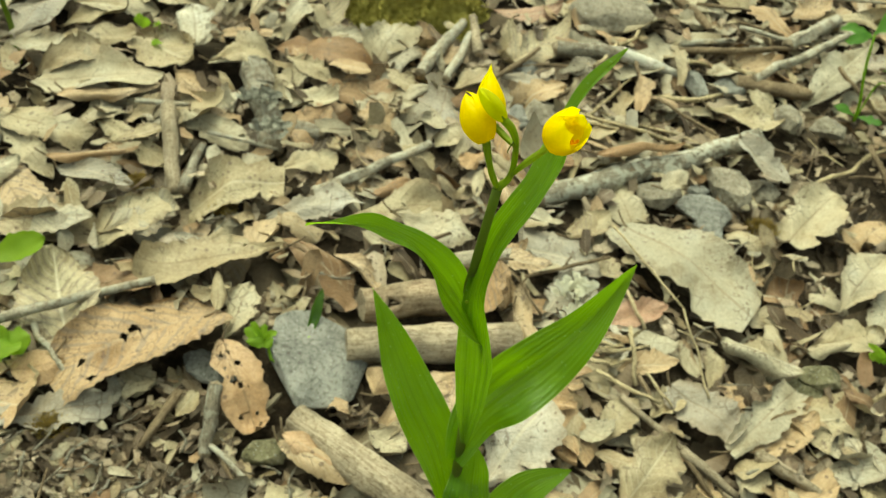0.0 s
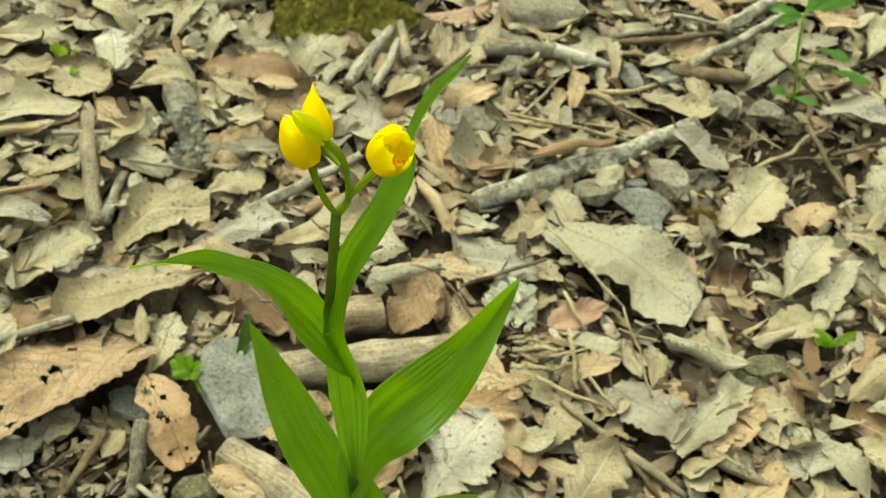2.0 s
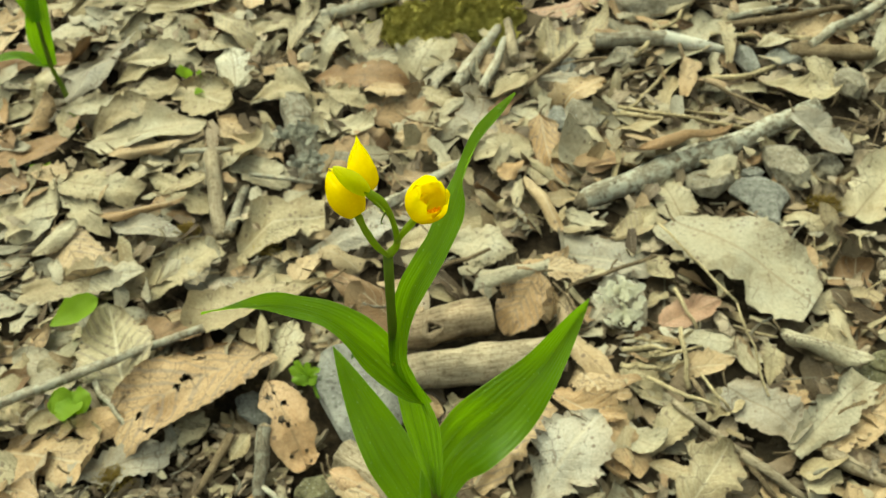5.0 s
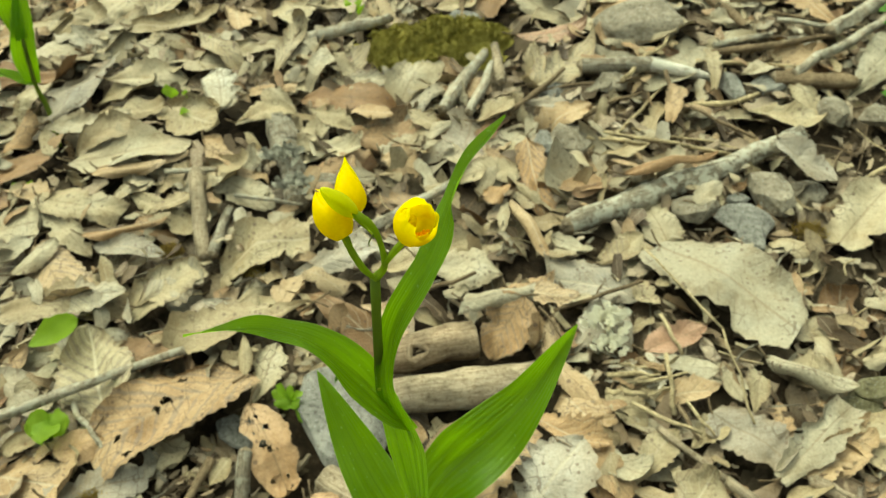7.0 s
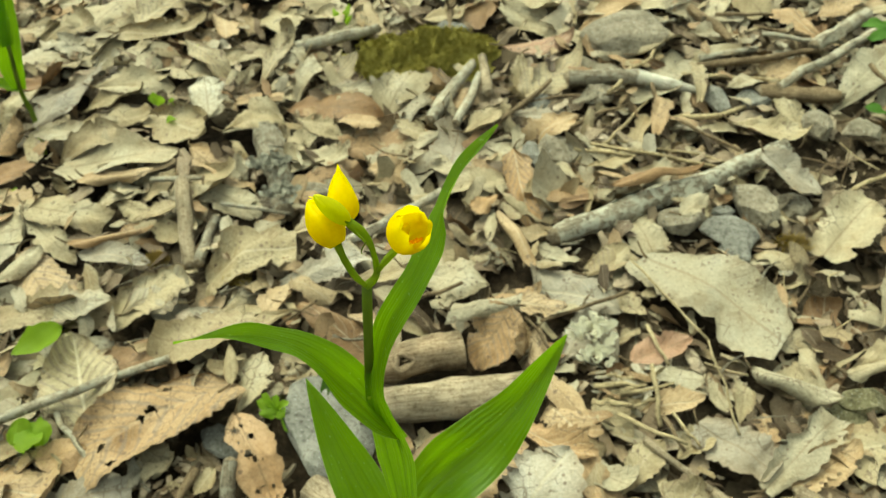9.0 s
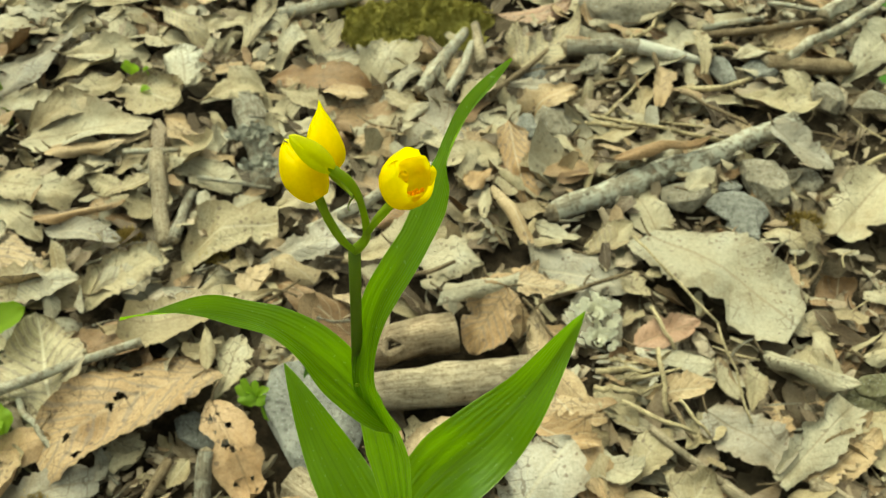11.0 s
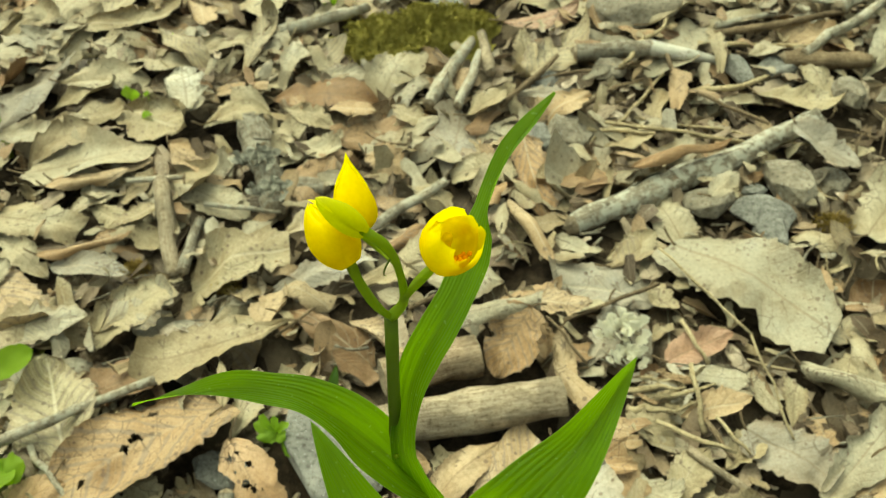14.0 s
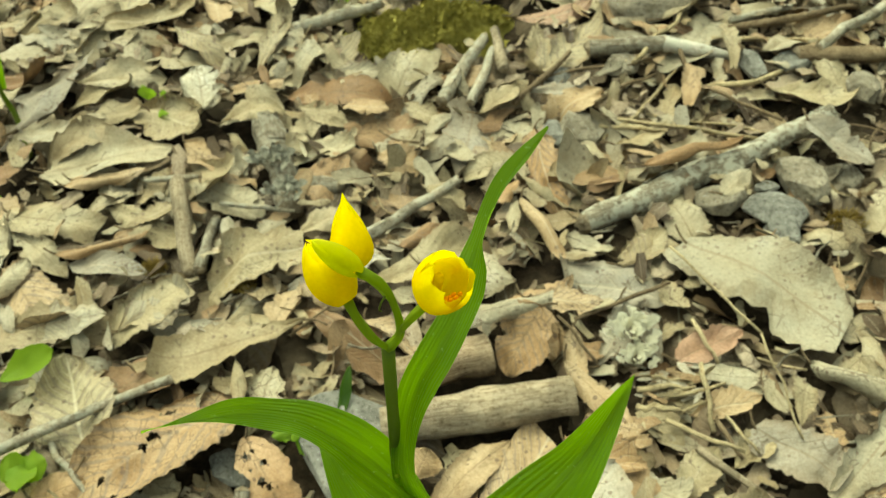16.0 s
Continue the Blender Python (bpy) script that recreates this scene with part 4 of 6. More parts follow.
def moss_mound(place, sx, sy, sz):
    """A boulder's top under a felt of moss, with many short shoots."""
    n, m = 40, 26
    verts = []
    for j in range(m + 1):
        for i in range(n + 1):
            x, y = i / n * 2 - 1, j / m * 2 - 1
            h = max(0.0, 1 - abs(x) ** 2.6) * max(0.0, 1 - abs(y) ** 2.4)
            h *= 1 + 0.5 * noise.noise((x * 2, y * 2, 3)) + 0.3 * noise.noise((x * 6, y * 6, 5))
            h *= min(1.0, max(0.0, 2.2 * (1.05 - math.hypot(x, y) + 0.45 * noise.noise((x * 2.5 + 4, y * 2.5, 8)))))
            verts.append((x * sx, y * sy, h * sz - 0.006 + 0.003 * noise.noise((x * 25, y * 18, 1))))
    faces = [(j * (n + 1) + i, j * (n + 1) + i + 1, (j + 1) * (n + 1) + i + 1, (j + 1) * (n + 1) + i) for j in range(m) for i in range(n)]
    ob = mesh_object("mossy_rock", verts, faces, None, MOSS)
    ob.matrix_basis = pose(*place, 10, -3, 4)
    tagged(ob, "low rock covered in olive green moss", "rock")
    for q in (-0.6, 0.0, 0.6):
        cover((place[0] + q * sx, place[1]), (place[0] + q * sx, place[1]), sy * 0.95)
    rng = np.random.RandomState(9)
    V, F = [], []
    while len(V) < 7000 * 3:
        k = rng.randint(len(faces))
        q = np.mean([verts[c] for c in faces[k]], axis=0) + rng.normal(0, 0.004, 3) * (1, 1, 0)
        if noise.noise((q[0] * 16, q[1] * 16, 2)) < -0.3 or q[2] < 0.002:
            continue
        a = rng.uniform(0, 6.28)
        d = np.array((math.cos(a), math.sin(a), 0)) * 0.0016
        tipp = q + np.array((rng.normal(0, 0.0018), rng.normal(0, 0.0018), rng.uniform(0.002, 0.0045)))
        F.append((len(V), len(V) + 1, len(V) + 2))
        V += [q - d, q + d, tipp]
    tagged(mesh_object("moss", V, F, None, MOSS, ob, smooth=False), kind="stuff")
    return ob


# fallen wood
log((-0.0548, 0.5005, 0.0691), (0.0844, 0.5139, 0.0780), 0.0149, "pale")
log((-0.0449, 0.5386, 0.0787), (0.0260, 0.5581, 0.0816), 0.0145, "bark", "short knotted log stub with brown bark behind a larger log", 0.3)
log((-0.0879, 0.4381, 0.0499), (0.0136, 0.3663, 0.0411), 0.0137, "pale", "split barkless log lying down the slope")
stick((0.1150, 0.6822, 0.1049), (0.3527, 0.7886, 0.1377), 0.0106, "crusted", 0.02, 0.8, "long lichen-crusted grey branch lying across the litter", (0.2555, 0.7411, 0.1253))
stick((0.1496, 0.9074, 0.1506), (0.2224, 0.9013, 0.1568), 0.0087, "dark", 0.01, 0.95)
stick((0.2200, 0.9030, 0.1570), (0.2850, 0.8850, 0.1490), 0.0080, "white", 0.03, 0.45)
stick((-0.2410, 0.7556, 0.1142), (-0.2179, 0.6592, 0.0853), 0.0073, "pale", 0.01, 0.9)
stick((-0.2096, 0.6599, 0.0878), (-0.2027, 0.7163, 0.0986), 0.0052, "dark")
stick((-0.1344, 0.7551, 0.1050), (-0.0963, 0.7497, 0.1058), 0.0082, "dark", 0.01, 0.95)
stick((-0.1730, 0.8464, 0.1163), (-0.1393, 0.7295, 0.0960), 0.0152, "dark", 0.03, 0.8)
stick((-0.0949, 0.6637, 0.0958), (0.0103, 0.7347, 0.1179), 0.0053, "grey", 0.03, 0.7)
stick((-0.1995, 0.7284, 0.1070), (-0.1329, 0.7167, 0.1039), 0.0021, "grey")
stick((-0.2739, 0.7661, 0.1087), (-0.2217, 0.7657, 0.1110), 0.0027, "grey")
stick((-0.1738, 0.7765, 0.1162), (-0.1506, 0.7895, 0.1297), 0.0019, "brown")
stick((-0.4150, 0.4620, 0.0500), (-0.2111, 0.5459, 0.0790), 0.0042, "grey", 0.012, 0.8, "pale grey weathered stick lying across dead leaves", (-0.3250, 0.4975, 0.0660))
stick((-0.2956, 0.5073, 0.0573), (-0.2549, 0.4565, 0.0456), 0.0026, "grey", 0.06, 0.7)
stick((-0.1486, 0.4543, 0.0621), (-0.1498, 0.4108, 0.0359), 0.0054, "dark", 0.02, 0.8)
stick((-0.1463, 0.4139, 0.0427), (-0.1103, 0.3873, 0.0333), 0.0020, "grey")
stick((-0.1407, 0.4116, 0.0385), (-0.1229, 0.3867, 0.0327), 0.0016, "brown")
stick((-0.1754, 0.4551, 0.0530), (-0.1961, 0.4139, 0.0344), 0.0037, "brown", 0.03, 0.6)
stick((0.3484, 0.8771, 0.1520), (0.4315, 0.8689, 0.1523), 0.0081, "brown", 0.02, 0.9)
stick((0.3677, 0.8752, 0.1586), (0.5106, 0.9742, 0.1857), 0.0052, "grey", 0.03, 0.8)
stick((0.4268, 0.9504, 0.1714), (0.5038, 1.0088, 0.1858), 0.0080, "grey", 0.02, 0.9)
stick((0.2902, 0.9220, 0.1598), (0.4297, 0.9453, 0.1685), 0.0039, "brown", 0.04, 0.7)
stick((0.2957, 0.9349, 0.1624), (0.3636, 0.9532, 0.1670), 0.0039, "grey")
stick((0.3049, 1.0355, 0.1797), (0.3415, 0.9608, 0.1674), 0.0054, "brown")
stick((0.1624, 0.4664, 0.0747), (0.2093, 0.4230, 0.0647), 0.0028, "pale", 0.03, 0.9)
stick((0.2053, 0.4252, 0.0650), (0.2469, 0.3947, 0.0512), 0.0040, "pale", 0.02, 0.7)
stick((0.2094, 0.4197, 0.0621), (0.2283, 0.3930, 0.0480), 0.0021, "brown")
stick((0.1447, 0.4870, 0.0797), (0.1934, 0.4591, 0.0767), 0.0018, "straw")
stick((0.1779, 0.5645, 0.1017), (0.1904, 0.5281, 0.0915), 0.0017, "straw")
stick((0.1765, 0.5259, 0.0945), (0.1765, 0.4765, 0.0772), 0.0018, "straw", 0.05, 1.0)
stick((0.1731, 0.6292, 0.1196), (0.2253, 0.5448, 0.1022), 0.0011, "straw", 0.05, 1.0)
stick((0.2245, 0.5459, 0.1024), (0.2330, 0.4643, 0.0815), 0.0009, "straw", 0.06, 1.0)
stick((0.0790, 0.5743, 0.1010), (0.1042, 0.5346, 0.0888), 0.0012, "brown", 0.06, 1.0)
stick((0.2368, 0.8993, 0.1571), (0.2369, 0.8278, 0.1397), 0.0024, "brown")
stick((0.1601, 0.7980, 0.1346), (0.2793, 0.7617, 0.1313), 0.0017, "straw", 0.05, 0.9)
stick((0.2515, 0.8306, 0.1449), (0.3072, 0.7829, 0.1365), 0.0018, "brown", 0.05, 0.9)
stick((0.0002, 0.8462, 0.1322), (0.0460, 0.9368, 0.1533), 0.0067, "grey", 0.02, 0.8)
stick((0.0270, 0.8404, 0.1324), (0.0532, 0.9175, 0.1500), 0.0049, "grey", 0.02, 0.8)
stick((0.0628, 0.8871, 0.1428), (0.0577, 0.9489, 0.1561), 0.0056, "pale", 0.02, 0.8)
stick((0.0681, 0.8337, 0.1350), (0.1298, 0.9029, 0.1508), 0.0030, "brown")
stick((-0.1544, 0.9821, 0.1485), (-0.0618, 1.0144, 0.1589), 0.0065, "grey", 0.02, 0.8)
stick((0.0200, 0.9889, 0.1578), (0.0279, 1.0756, 0.1764), 0.0040, "brown")
stick((0.4688, 0.7800, 0.1474), (0.4822, 0.6926, 0.1217), 0.0028, "brown", 0.05, 0.8)
stick((0.4660, 0.8941, 0.1776), (0.5093, 0.8197, 0.1507), 0.0025, "brown", 0.05, 0.8)
stick((0.4757, 0.7328, 0.1429), (0.5625, 0.7575, 0.1515), 0.0023, "brown", 0.04, 0.8)
stick((0.3736, 0.4734, 0.0857), (0.4148, 0.4966, 0.0959), 0.0018, "straw", 0.08, 0.8)
stick((-0.1262, 0.5821, 0.0830), (-0.0966, 0.6040, 0.0925), 0.0014, "brown", 0.05, 0.8)
stick((-0.0242, 0.5966, 0.0945), (0.0280, 0.6149, 0.1043), 0.0020, "brown", 0.04, 0.8)
stick((0.0925, 0.5750, 0.0958), (0.1700, 0.6031, 0.1046), 0.0017, "brown", 0.04, 0.8)

stick((0.1294, 0.5141, 0.0821), (0.1703, 0.5101, 0.0872), 0.0023, "straw", 0.08, 0.4)
stick((0.1430, 0.5046, 0.0789), (0.1918, 0.5115, 0.0885), 0.0018, "straw", 0.1, 0.4)
stick((0.1408, 0.5203, 0.0878), (0.1694, 0.5200, 0.0850), 0.0014, "straw", 0.1, 0.5)
stick((0.1279, 0.5031, 0.0760), (0.1577, 0.4953, 0.0799), 0.0027, "straw", 0.1, 0.4)
stick((0.1541, 0.4951, 0.0757), (0.1813, 0.5032, 0.0824), 0.0014, "straw", 0.1, 0.5)
stick((0.1797, 0.4855, 0.0791), (0.1912, 0.4555, 0.0740), 0.0018, "brown", 0.05, 0.7)
stick((0.1871, 0.4886, 0.0800), (0.2031, 0.4586, 0.0751), 0.0013, "straw", 0.05, 0.7)

stick((0.2681, 0.4240, 0.0656), (0.3102, 0.3984, 0.0588), 0.0051, "pale", 0.02, 0.6)

# leaves that stand out over the wood
dead_leaf((0.0671, 0.5716, 0.1140), (0.0348, 0.5382, 0.0762), 0.0519, "round", "brown", 0.15, 0.30, 0.00)
dead_leaf((-0.0958, 0.4167, 0.0575), (-0.0382, 0.3929, 0.0457), 0.0239, "chestnut", "copper", 0.10, 0.90, 0.00)
dead_leaf((0.0156, 0.5682, 0.1110), (0.0756, 0.5763, 0.1172), 0.0254, "plain", "pale", 0.10, 0.50, 0.00)

dead_leaf((0.0728, 0.4785, 0.0728), (0.1243, 0.4523, 0.0703), 0.0364, "oak", "brown", 0.10, 0.30, 0.00)
dead_leaf((0.0548, 0.6037, 0.0994), (0.1151, 0.5827, 0.0983), 0.0285, "oak", "tan", 0.10, 0.50, 0.00)

# stones
moss_mound((-0.0035, 0.9760, 0.1363), 0.1, 0.05, 0.034)
stone((0.2251, 0.9837, 0.1603), 0.0497, 0.0324, 0.0225, 5.0, "tan")
stone((-0.0813, 0.4893, 0.0518), 0.0424, 0.0424, 0.0295, 20.0, "grey", 0.45, "flat grey slab of slate-like stone under a log")
stone((-0.1578, 0.4847, 0.0454), 0.0132, 0.0203, 0.0106, 70.0, "grey", 0.5)
stone((0.1781, 0.8871, 0.1401), 0.0174, 0.0128, 0.0089, 0.0, "tan")
stone((0.1288, 0.7994, 0.1214), 0.0186, 0.0208, 0.0144, 40.0, "tan")
stone((0.1032, 0.7991, 0.1182), 0.0116, 0.0147, 0.0093, 10.0, "grey")
stone((0.2358, 0.6987, 0.1075), 0.0235, 0.0139, 0.0096, -8.0, "tan")
stone((0.3074, 0.7160, 0.1140), 0.0184, 0.0276, 0.0147, 15.0, "tan")
stone((0.2751, 0.6845, 0.1027), 0.0245, 0.0188, 0.0131, -20.0, "grey")
stone((0.2748, 0.7084, 0.1131), 0.0105, 0.0070, 0.0049, 0.0, "grey")
stone((0.3967, 0.8244, 0.1404), 0.0146, 0.0188, 0.0116, 10.0, "tan")
stone((0.3428, 0.8738, 0.1432), 0.0188, 0.0129, 0.0090, 10.0, "grey")
stone((0.3042, 0.8739, 0.1414), 0.0112, 0.0201, 0.0090, 10.0, "grey")
stone((0.3428, 0.5010, 0.0775), 0.0199, 0.0109, 0.0076, 0.0, "mossy")
stone((-0.1066, 0.4175, 0.0312), 0.0167, 0.0115, 0.0080, 10.0, "mossy")
stone((0.4388, 0.8138, 0.1384), 0.0182, 0.0160, 0.0111, 0.0, "tan")
stone((0.2800, 0.6633, 0.0969), 0.0161, 0.0186, 0.0129, 0.0, "grey")
stone((0.3455, 0.7186, 0.1123), 0.0169, 0.0130, 0.0090, 0.0, "tan")
stone((0.0237, 1.0120, 0.1543), 0.0197, 0.0151, 0.0105, 20.0, "grey")
stone((0.1160, 0.8799, 0.1299), 0.0142, 0.0142, 0.0099, 20.0, "grey")
stone((0.3262, 0.4911, 0.0668), 0.0165, 0.0135, 0.0094, 0.0, "mossy")

# ---- dead leaves that lie on top ----
dead_leaf((0.1913, 0.6480, 0.1180), (0.2878, 0.5475, 0.0956), 0.0879, "sheet", "pale", 0.06, 0.12, 0.00)
dead_leaf((0.1630, 0.5377, 0.0880), (0.2157, 0.5566, 0.0940), 0.0285, "round", "rust", 0.10, 0.20, 0.00)
dead_leaf((-0.1590, 0.5290, 0.0780), (-0.2720, 0.4540, 0.0500), 0.0800, "sheet", "cracked", 0.03, 0.10, 0.10, 5)
dead_leaf((-0.2662, 0.4929, 0.0579), (-0.2998, 0.5806, 0.0768), 0.0647, "round", "veined", 0.08, 0.10, 0.00)
dead_leaf((-0.1104, 0.5838, 0.0901), (-0.2384, 0.5633, 0.0784), 0.0516, "oak", "pale", 0.08, 0.15, 0.00)
dead_leaf((-0.1505, 0.4931, 0.0733), (-0.1094, 0.4181, 0.0392), 0.0400, "plain", "copper", 0.10, 0.25, 0.20, 12)
dead_leaf((-0.1500, 0.4985, 0.0643), (-0.1359, 0.5544, 0.0814), 0.0348, "oak", "pale", 0.10, 0.30, 0.00)
dead_leaf((-0.1573, 0.5171, 0.0775), (-0.1634, 0.5526, 0.0898), 0.0141, "chestnut", "pale", 0.10, 0.50, 0.00)
# stands in a sun fleck that only its lighter colour gives
dead_leaf((-0.2350, 0.8638, 0.1247), (-0.2478, 0.9147, 0.1477), 0.0531, "round", "sunlit_pale", 0.10, 0.20, 0.00)
dead_leaf((-0.1545, 0.8863, 0.1246), (-0.0323, 0.8699, 0.1272), 0.0467, "chestnut", "brown", 0.45, 0.30, 0.00)
dead_leaf((-0.2176, 0.8384, 0.1228), (-0.1505, 0.8591, 0.1297), 0.0349, "oak", "pale", 0.10, 0.20, 0.00)
dead_leaf((-0.2051, 0.6487, 0.0859), (-0.1215, 0.6736, 0.1004), 0.0579, "sheet", "pale", 0.12, 0.25, 0.00)
dead_leaf((-0.2218, 0.7569, 0.1073), (-0.1644, 0.7173, 0.1006), 0.0376, "oak", "pale", 0.10, 0.20, 0.00)
dead_leaf((-0.1316, 0.6888, 0.0967), (-0.0721, 0.7222, 0.1097), 0.0347, "oak", "pale", 0.10, 0.20, 0.00)
dead_leaf((-0.3251, 0.6778, 0.0878), (-0.2529, 0.6620, 0.0862), 0.0291, "chestnut", "grey", 0.12, 0.30, 0.00)
dead_leaf((-0.3352, 0.6811, 0.0939), (-0.2546, 0.6953, 0.1003), 0.0210, "chestnut", "brown", 0.05, 1.00, 0.00)
dead_leaf((-0.2732, 0.6035, 0.0723), (-0.2116, 0.6376, 0.0955), 0.0468, "sheet", "pale", 0.10, 0.20, 0.00)
dead_leaf((-0.3596, 0.6033, 0.0703), (-0.2759, 0.6167, 0.0806), 0.0487, "oak", "pale", 0.10, 0.20, 0.00)
dead_leaf((-0.3795, 0.7944, 0.1051), (-0.2555, 0.8132, 0.1163), 0.0646, "oak", "pale", 0.10, 0.25, 0.00)
dead_leaf((-0.3475, 0.7629, 0.1067), (-0.2816, 0.7724, 0.1115), 0.0224, "chestnut", "tan", 0.05, 0.90, 0.00)
dead_leaf((-0.3824, 0.8951, 0.1238), (-0.2977, 0.9042, 0.1314), 0.0428, "oak", "pale", 0.12, 0.20, 0.00)
dead_leaf((-0.4237, 0.8440, 0.1123), (-0.3483, 0.8403, 0.1171), 0.0442, "oak", "pale", 0.12, 0.20, 0.00)
dead_leaf((-0.1489, 0.8996, 0.1294), (-0.1253, 0.9454, 0.1550), 0.0305, "oak", "pale", 0.12, 0.30, 0.00)
dead_leaf((-0.1350, 0.6408, 0.0896), (-0.0603, 0.6579, 0.0963), 0.0320, "oak", "grey", 0.08, 0.15, 0.00)
dead_leaf((-0.0632, 0.6259, 0.0901), (0.0265, 0.6680, 0.1061), 0.0434, "oak", "pale", 0.10, 0.20, 0.00)
dead_leaf((-0.0255, 0.6376, 0.1001), (0.0535, 0.6274, 0.0978), 0.0530, "oak", "pale", 0.10, 0.20, 0.00)
dead_leaf((-0.0611, 0.7836, 0.1197), (-0.0210, 0.7593, 0.1170), 0.0367, "oak", "tan", 0.15, 0.50, 0.00)
dead_leaf((-0.0415, 0.6645, 0.1004), (-0.0050, 0.6850, 0.1079), 0.0219, "chestnut", "brown", 0.10, 0.80, 0.00)
dead_leaf((-0.0971, 0.8466, 0.1318), (-0.0498, 0.8390, 0.1306), 0.0242, "plain", "tan", 0.20, 0.40, 0.00)
dead_leaf((-0.1409, 0.8501, 0.1305), (-0.0908, 0.8294, 0.1249), 0.0313, "oak", "pale", 0.10, 0.20, 0.00)
dead_leaf((0.0944, 0.8068, 0.1272), (0.1517, 0.8304, 0.1483), 0.0450, "oak", "tan", 0.15, 0.40, 0.00)
dead_leaf((0.1668, 0.7150, 0.1374), (0.2631, 0.7447, 0.1494), 0.0194, "chestnut", "brown", 0.08, 0.70, 0.00)
dead_leaf((0.3132, 0.7501, 0.1527), (0.3676, 0.7139, 0.1344), 0.0403, "round", "grey", 0.10, 0.30, 0.00)
dead_leaf((0.3077, 0.8308, 0.1455), (0.3882, 0.7995, 0.1454), 0.0468, "oak", "pale", 0.08, 0.20, 0.00)
dead_leaf((0.4184, 0.8543, 0.1490), (0.5042, 0.9195, 0.1891), 0.0462, "oak", "pale", 0.12, 0.20, 0.00)
dead_leaf((0.3518, 0.6502, 0.1098), (0.4116, 0.7059, 0.1349), 0.0580, "sheet", "pale", 0.10, 0.20, 0.00)
dead_leaf((0.1352, 0.6413, 0.1001), (0.1806, 0.6548, 0.1088), 0.0339, "oak", "pale", 0.12, 0.20, 0.00)
dead_leaf((0.2887, 0.9719, 0.1690), (0.3447, 0.9907, 0.1751), 0.0288, "oak", "pale", 0.12, 0.20, 0.00)
dead_leaf((0.3130, 0.8807, 0.1551), (0.3605, 0.9003, 0.1609), 0.0304, "oak", "pale", 0.12, 0.20, 0.00)
dead_leaf((0.2830, 0.8626, 0.1483), (0.2886, 0.9235, 0.1700), 0.0192, "oak", "pale", 0.12, 0.30, 0.00)
dead_leaf((0.2284, 0.8109, 0.1361), (0.2455, 0.8632, 0.1567), 0.0235, "oak", "tan", 0.12, 0.30, 0.00)
dead_leaf((0.0897, 0.5700, 0.0947), (0.0918, 0.5134, 0.0742), 0.0219, "chestnut", "tan", 0.10, 0.60, 0.00)
dead_leaf((0.0623, 0.5880, 0.0988), (0.0747, 0.5484, 0.0800), 0.0343, "oak", "tan", 0.10, 0.30, 0.00)
dead_leaf((0.1634, 0.4946, 0.0760), (0.2178, 0.5028, 0.0820), 0.0292, "oak", "tan", 0.14, 0.20, 0.00)
dead_leaf((0.2038, 0.4775, 0.0807), (0.2578, 0.4340, 0.0690), 0.0453, "sheet", "grey", 0.08, 0.20, 0.00)
dead_leaf((0.2366, 0.4779, 0.0762), (0.2457, 0.5061, 0.0939), 0.0218, "oak", "pale", 0.10, 0.20, 0.00)
dead_leaf((0.2563, 0.5258, 0.0901), (0.3211, 0.4961, 0.0855), 0.0353, "chestnut", "pale", 0.10, 0.80, 0.00)
dead_leaf((0.2437, 0.4251, 0.0627), (0.3134, 0.4829, 0.0907), 0.0371, "oak", "pale", 0.15, 0.30, 0.00)
dead_leaf((0.3302, 0.5182, 0.0921), (0.3704, 0.5253, 0.0993), 0.0222, "plain", "pale", 0.20, 0.80, 0.00)
dead_leaf((0.0500, 0.3880, 0.0520), (0.1050, 0.4580, 0.0760), 0.0700, "oak", "grey", 0.05, 0.08, 0.00, 0, "greyish white dried leaf with a lobed edge")
dead_leaf((0.1128, 0.4728, 0.0696), (0.1138, 0.3994, 0.0559), 0.0268, "oak", "tan", 0.10, 0.30, 0.00)
dead_leaf((0.1520, 0.3748, 0.0511), (0.2005, 0.4331, 0.0702), 0.0499, "oak", "pale", 0.08, 0.20, 0.00)
dead_leaf((0.2733, 0.4314, 0.0672), (0.3238, 0.4611, 0.0771), 0.0362, "plain", "tan", 0.14, 0.40, 0.00)
dead_leaf((-0.0988, 0.4142, 0.0529), (-0.0297, 0.3885, 0.0473), 0.0242, "chestnut", "tan", 0.05, 0.80, 0.00)
dead_leaf((0.1302, 0.5962, 0.0955), (0.1523, 0.5380, 0.0916), 0.0215, "oak", "grey", 0.12, 0.30, 0.00)
dead_leaf((0.1653, 0.6106, 0.0978), (0.1781, 0.5793, 0.0965), 0.0245, "plain", "pale", 0.12, 0.20, 0.00)
dead_leaf((0.1071, 0.5437, 0.0806), (0.1334, 0.5820, 0.0950), 0.0273, "oak", "grey", 0.12, 0.30, 0.00)
dead_leaf((0.1058, 0.4593, 0.0628), (0.1553, 0.4265, 0.0609), 0.0341, "oak", "pale", 0.12, 0.30, 0.00)
dead_leaf((0.1383, 0.4271, 0.0582), (0.1795, 0.4720, 0.0705), 0.0292, "oak", "pale", 0.12, 0.30, 0.00)
dead_leaf((-0.0310, 0.4600, 0.0586), (-0.0198, 0.4779, 0.0725), 0.0298, "oak", "tan", 0.12, 0.30, 0.00)
dead_leaf((-0.0334, 0.4354, 0.0479), (-0.0034, 0.4169, 0.0478), 0.0333, "oak", "pale", 0.12, 0.30, 0.00)
dead_leaf((-0.3006, 0.4655, 0.0452), (-0.2623, 0.4761, 0.0510), 0.0290, "plain", "tan", 0.12, 0.30, 0.00)
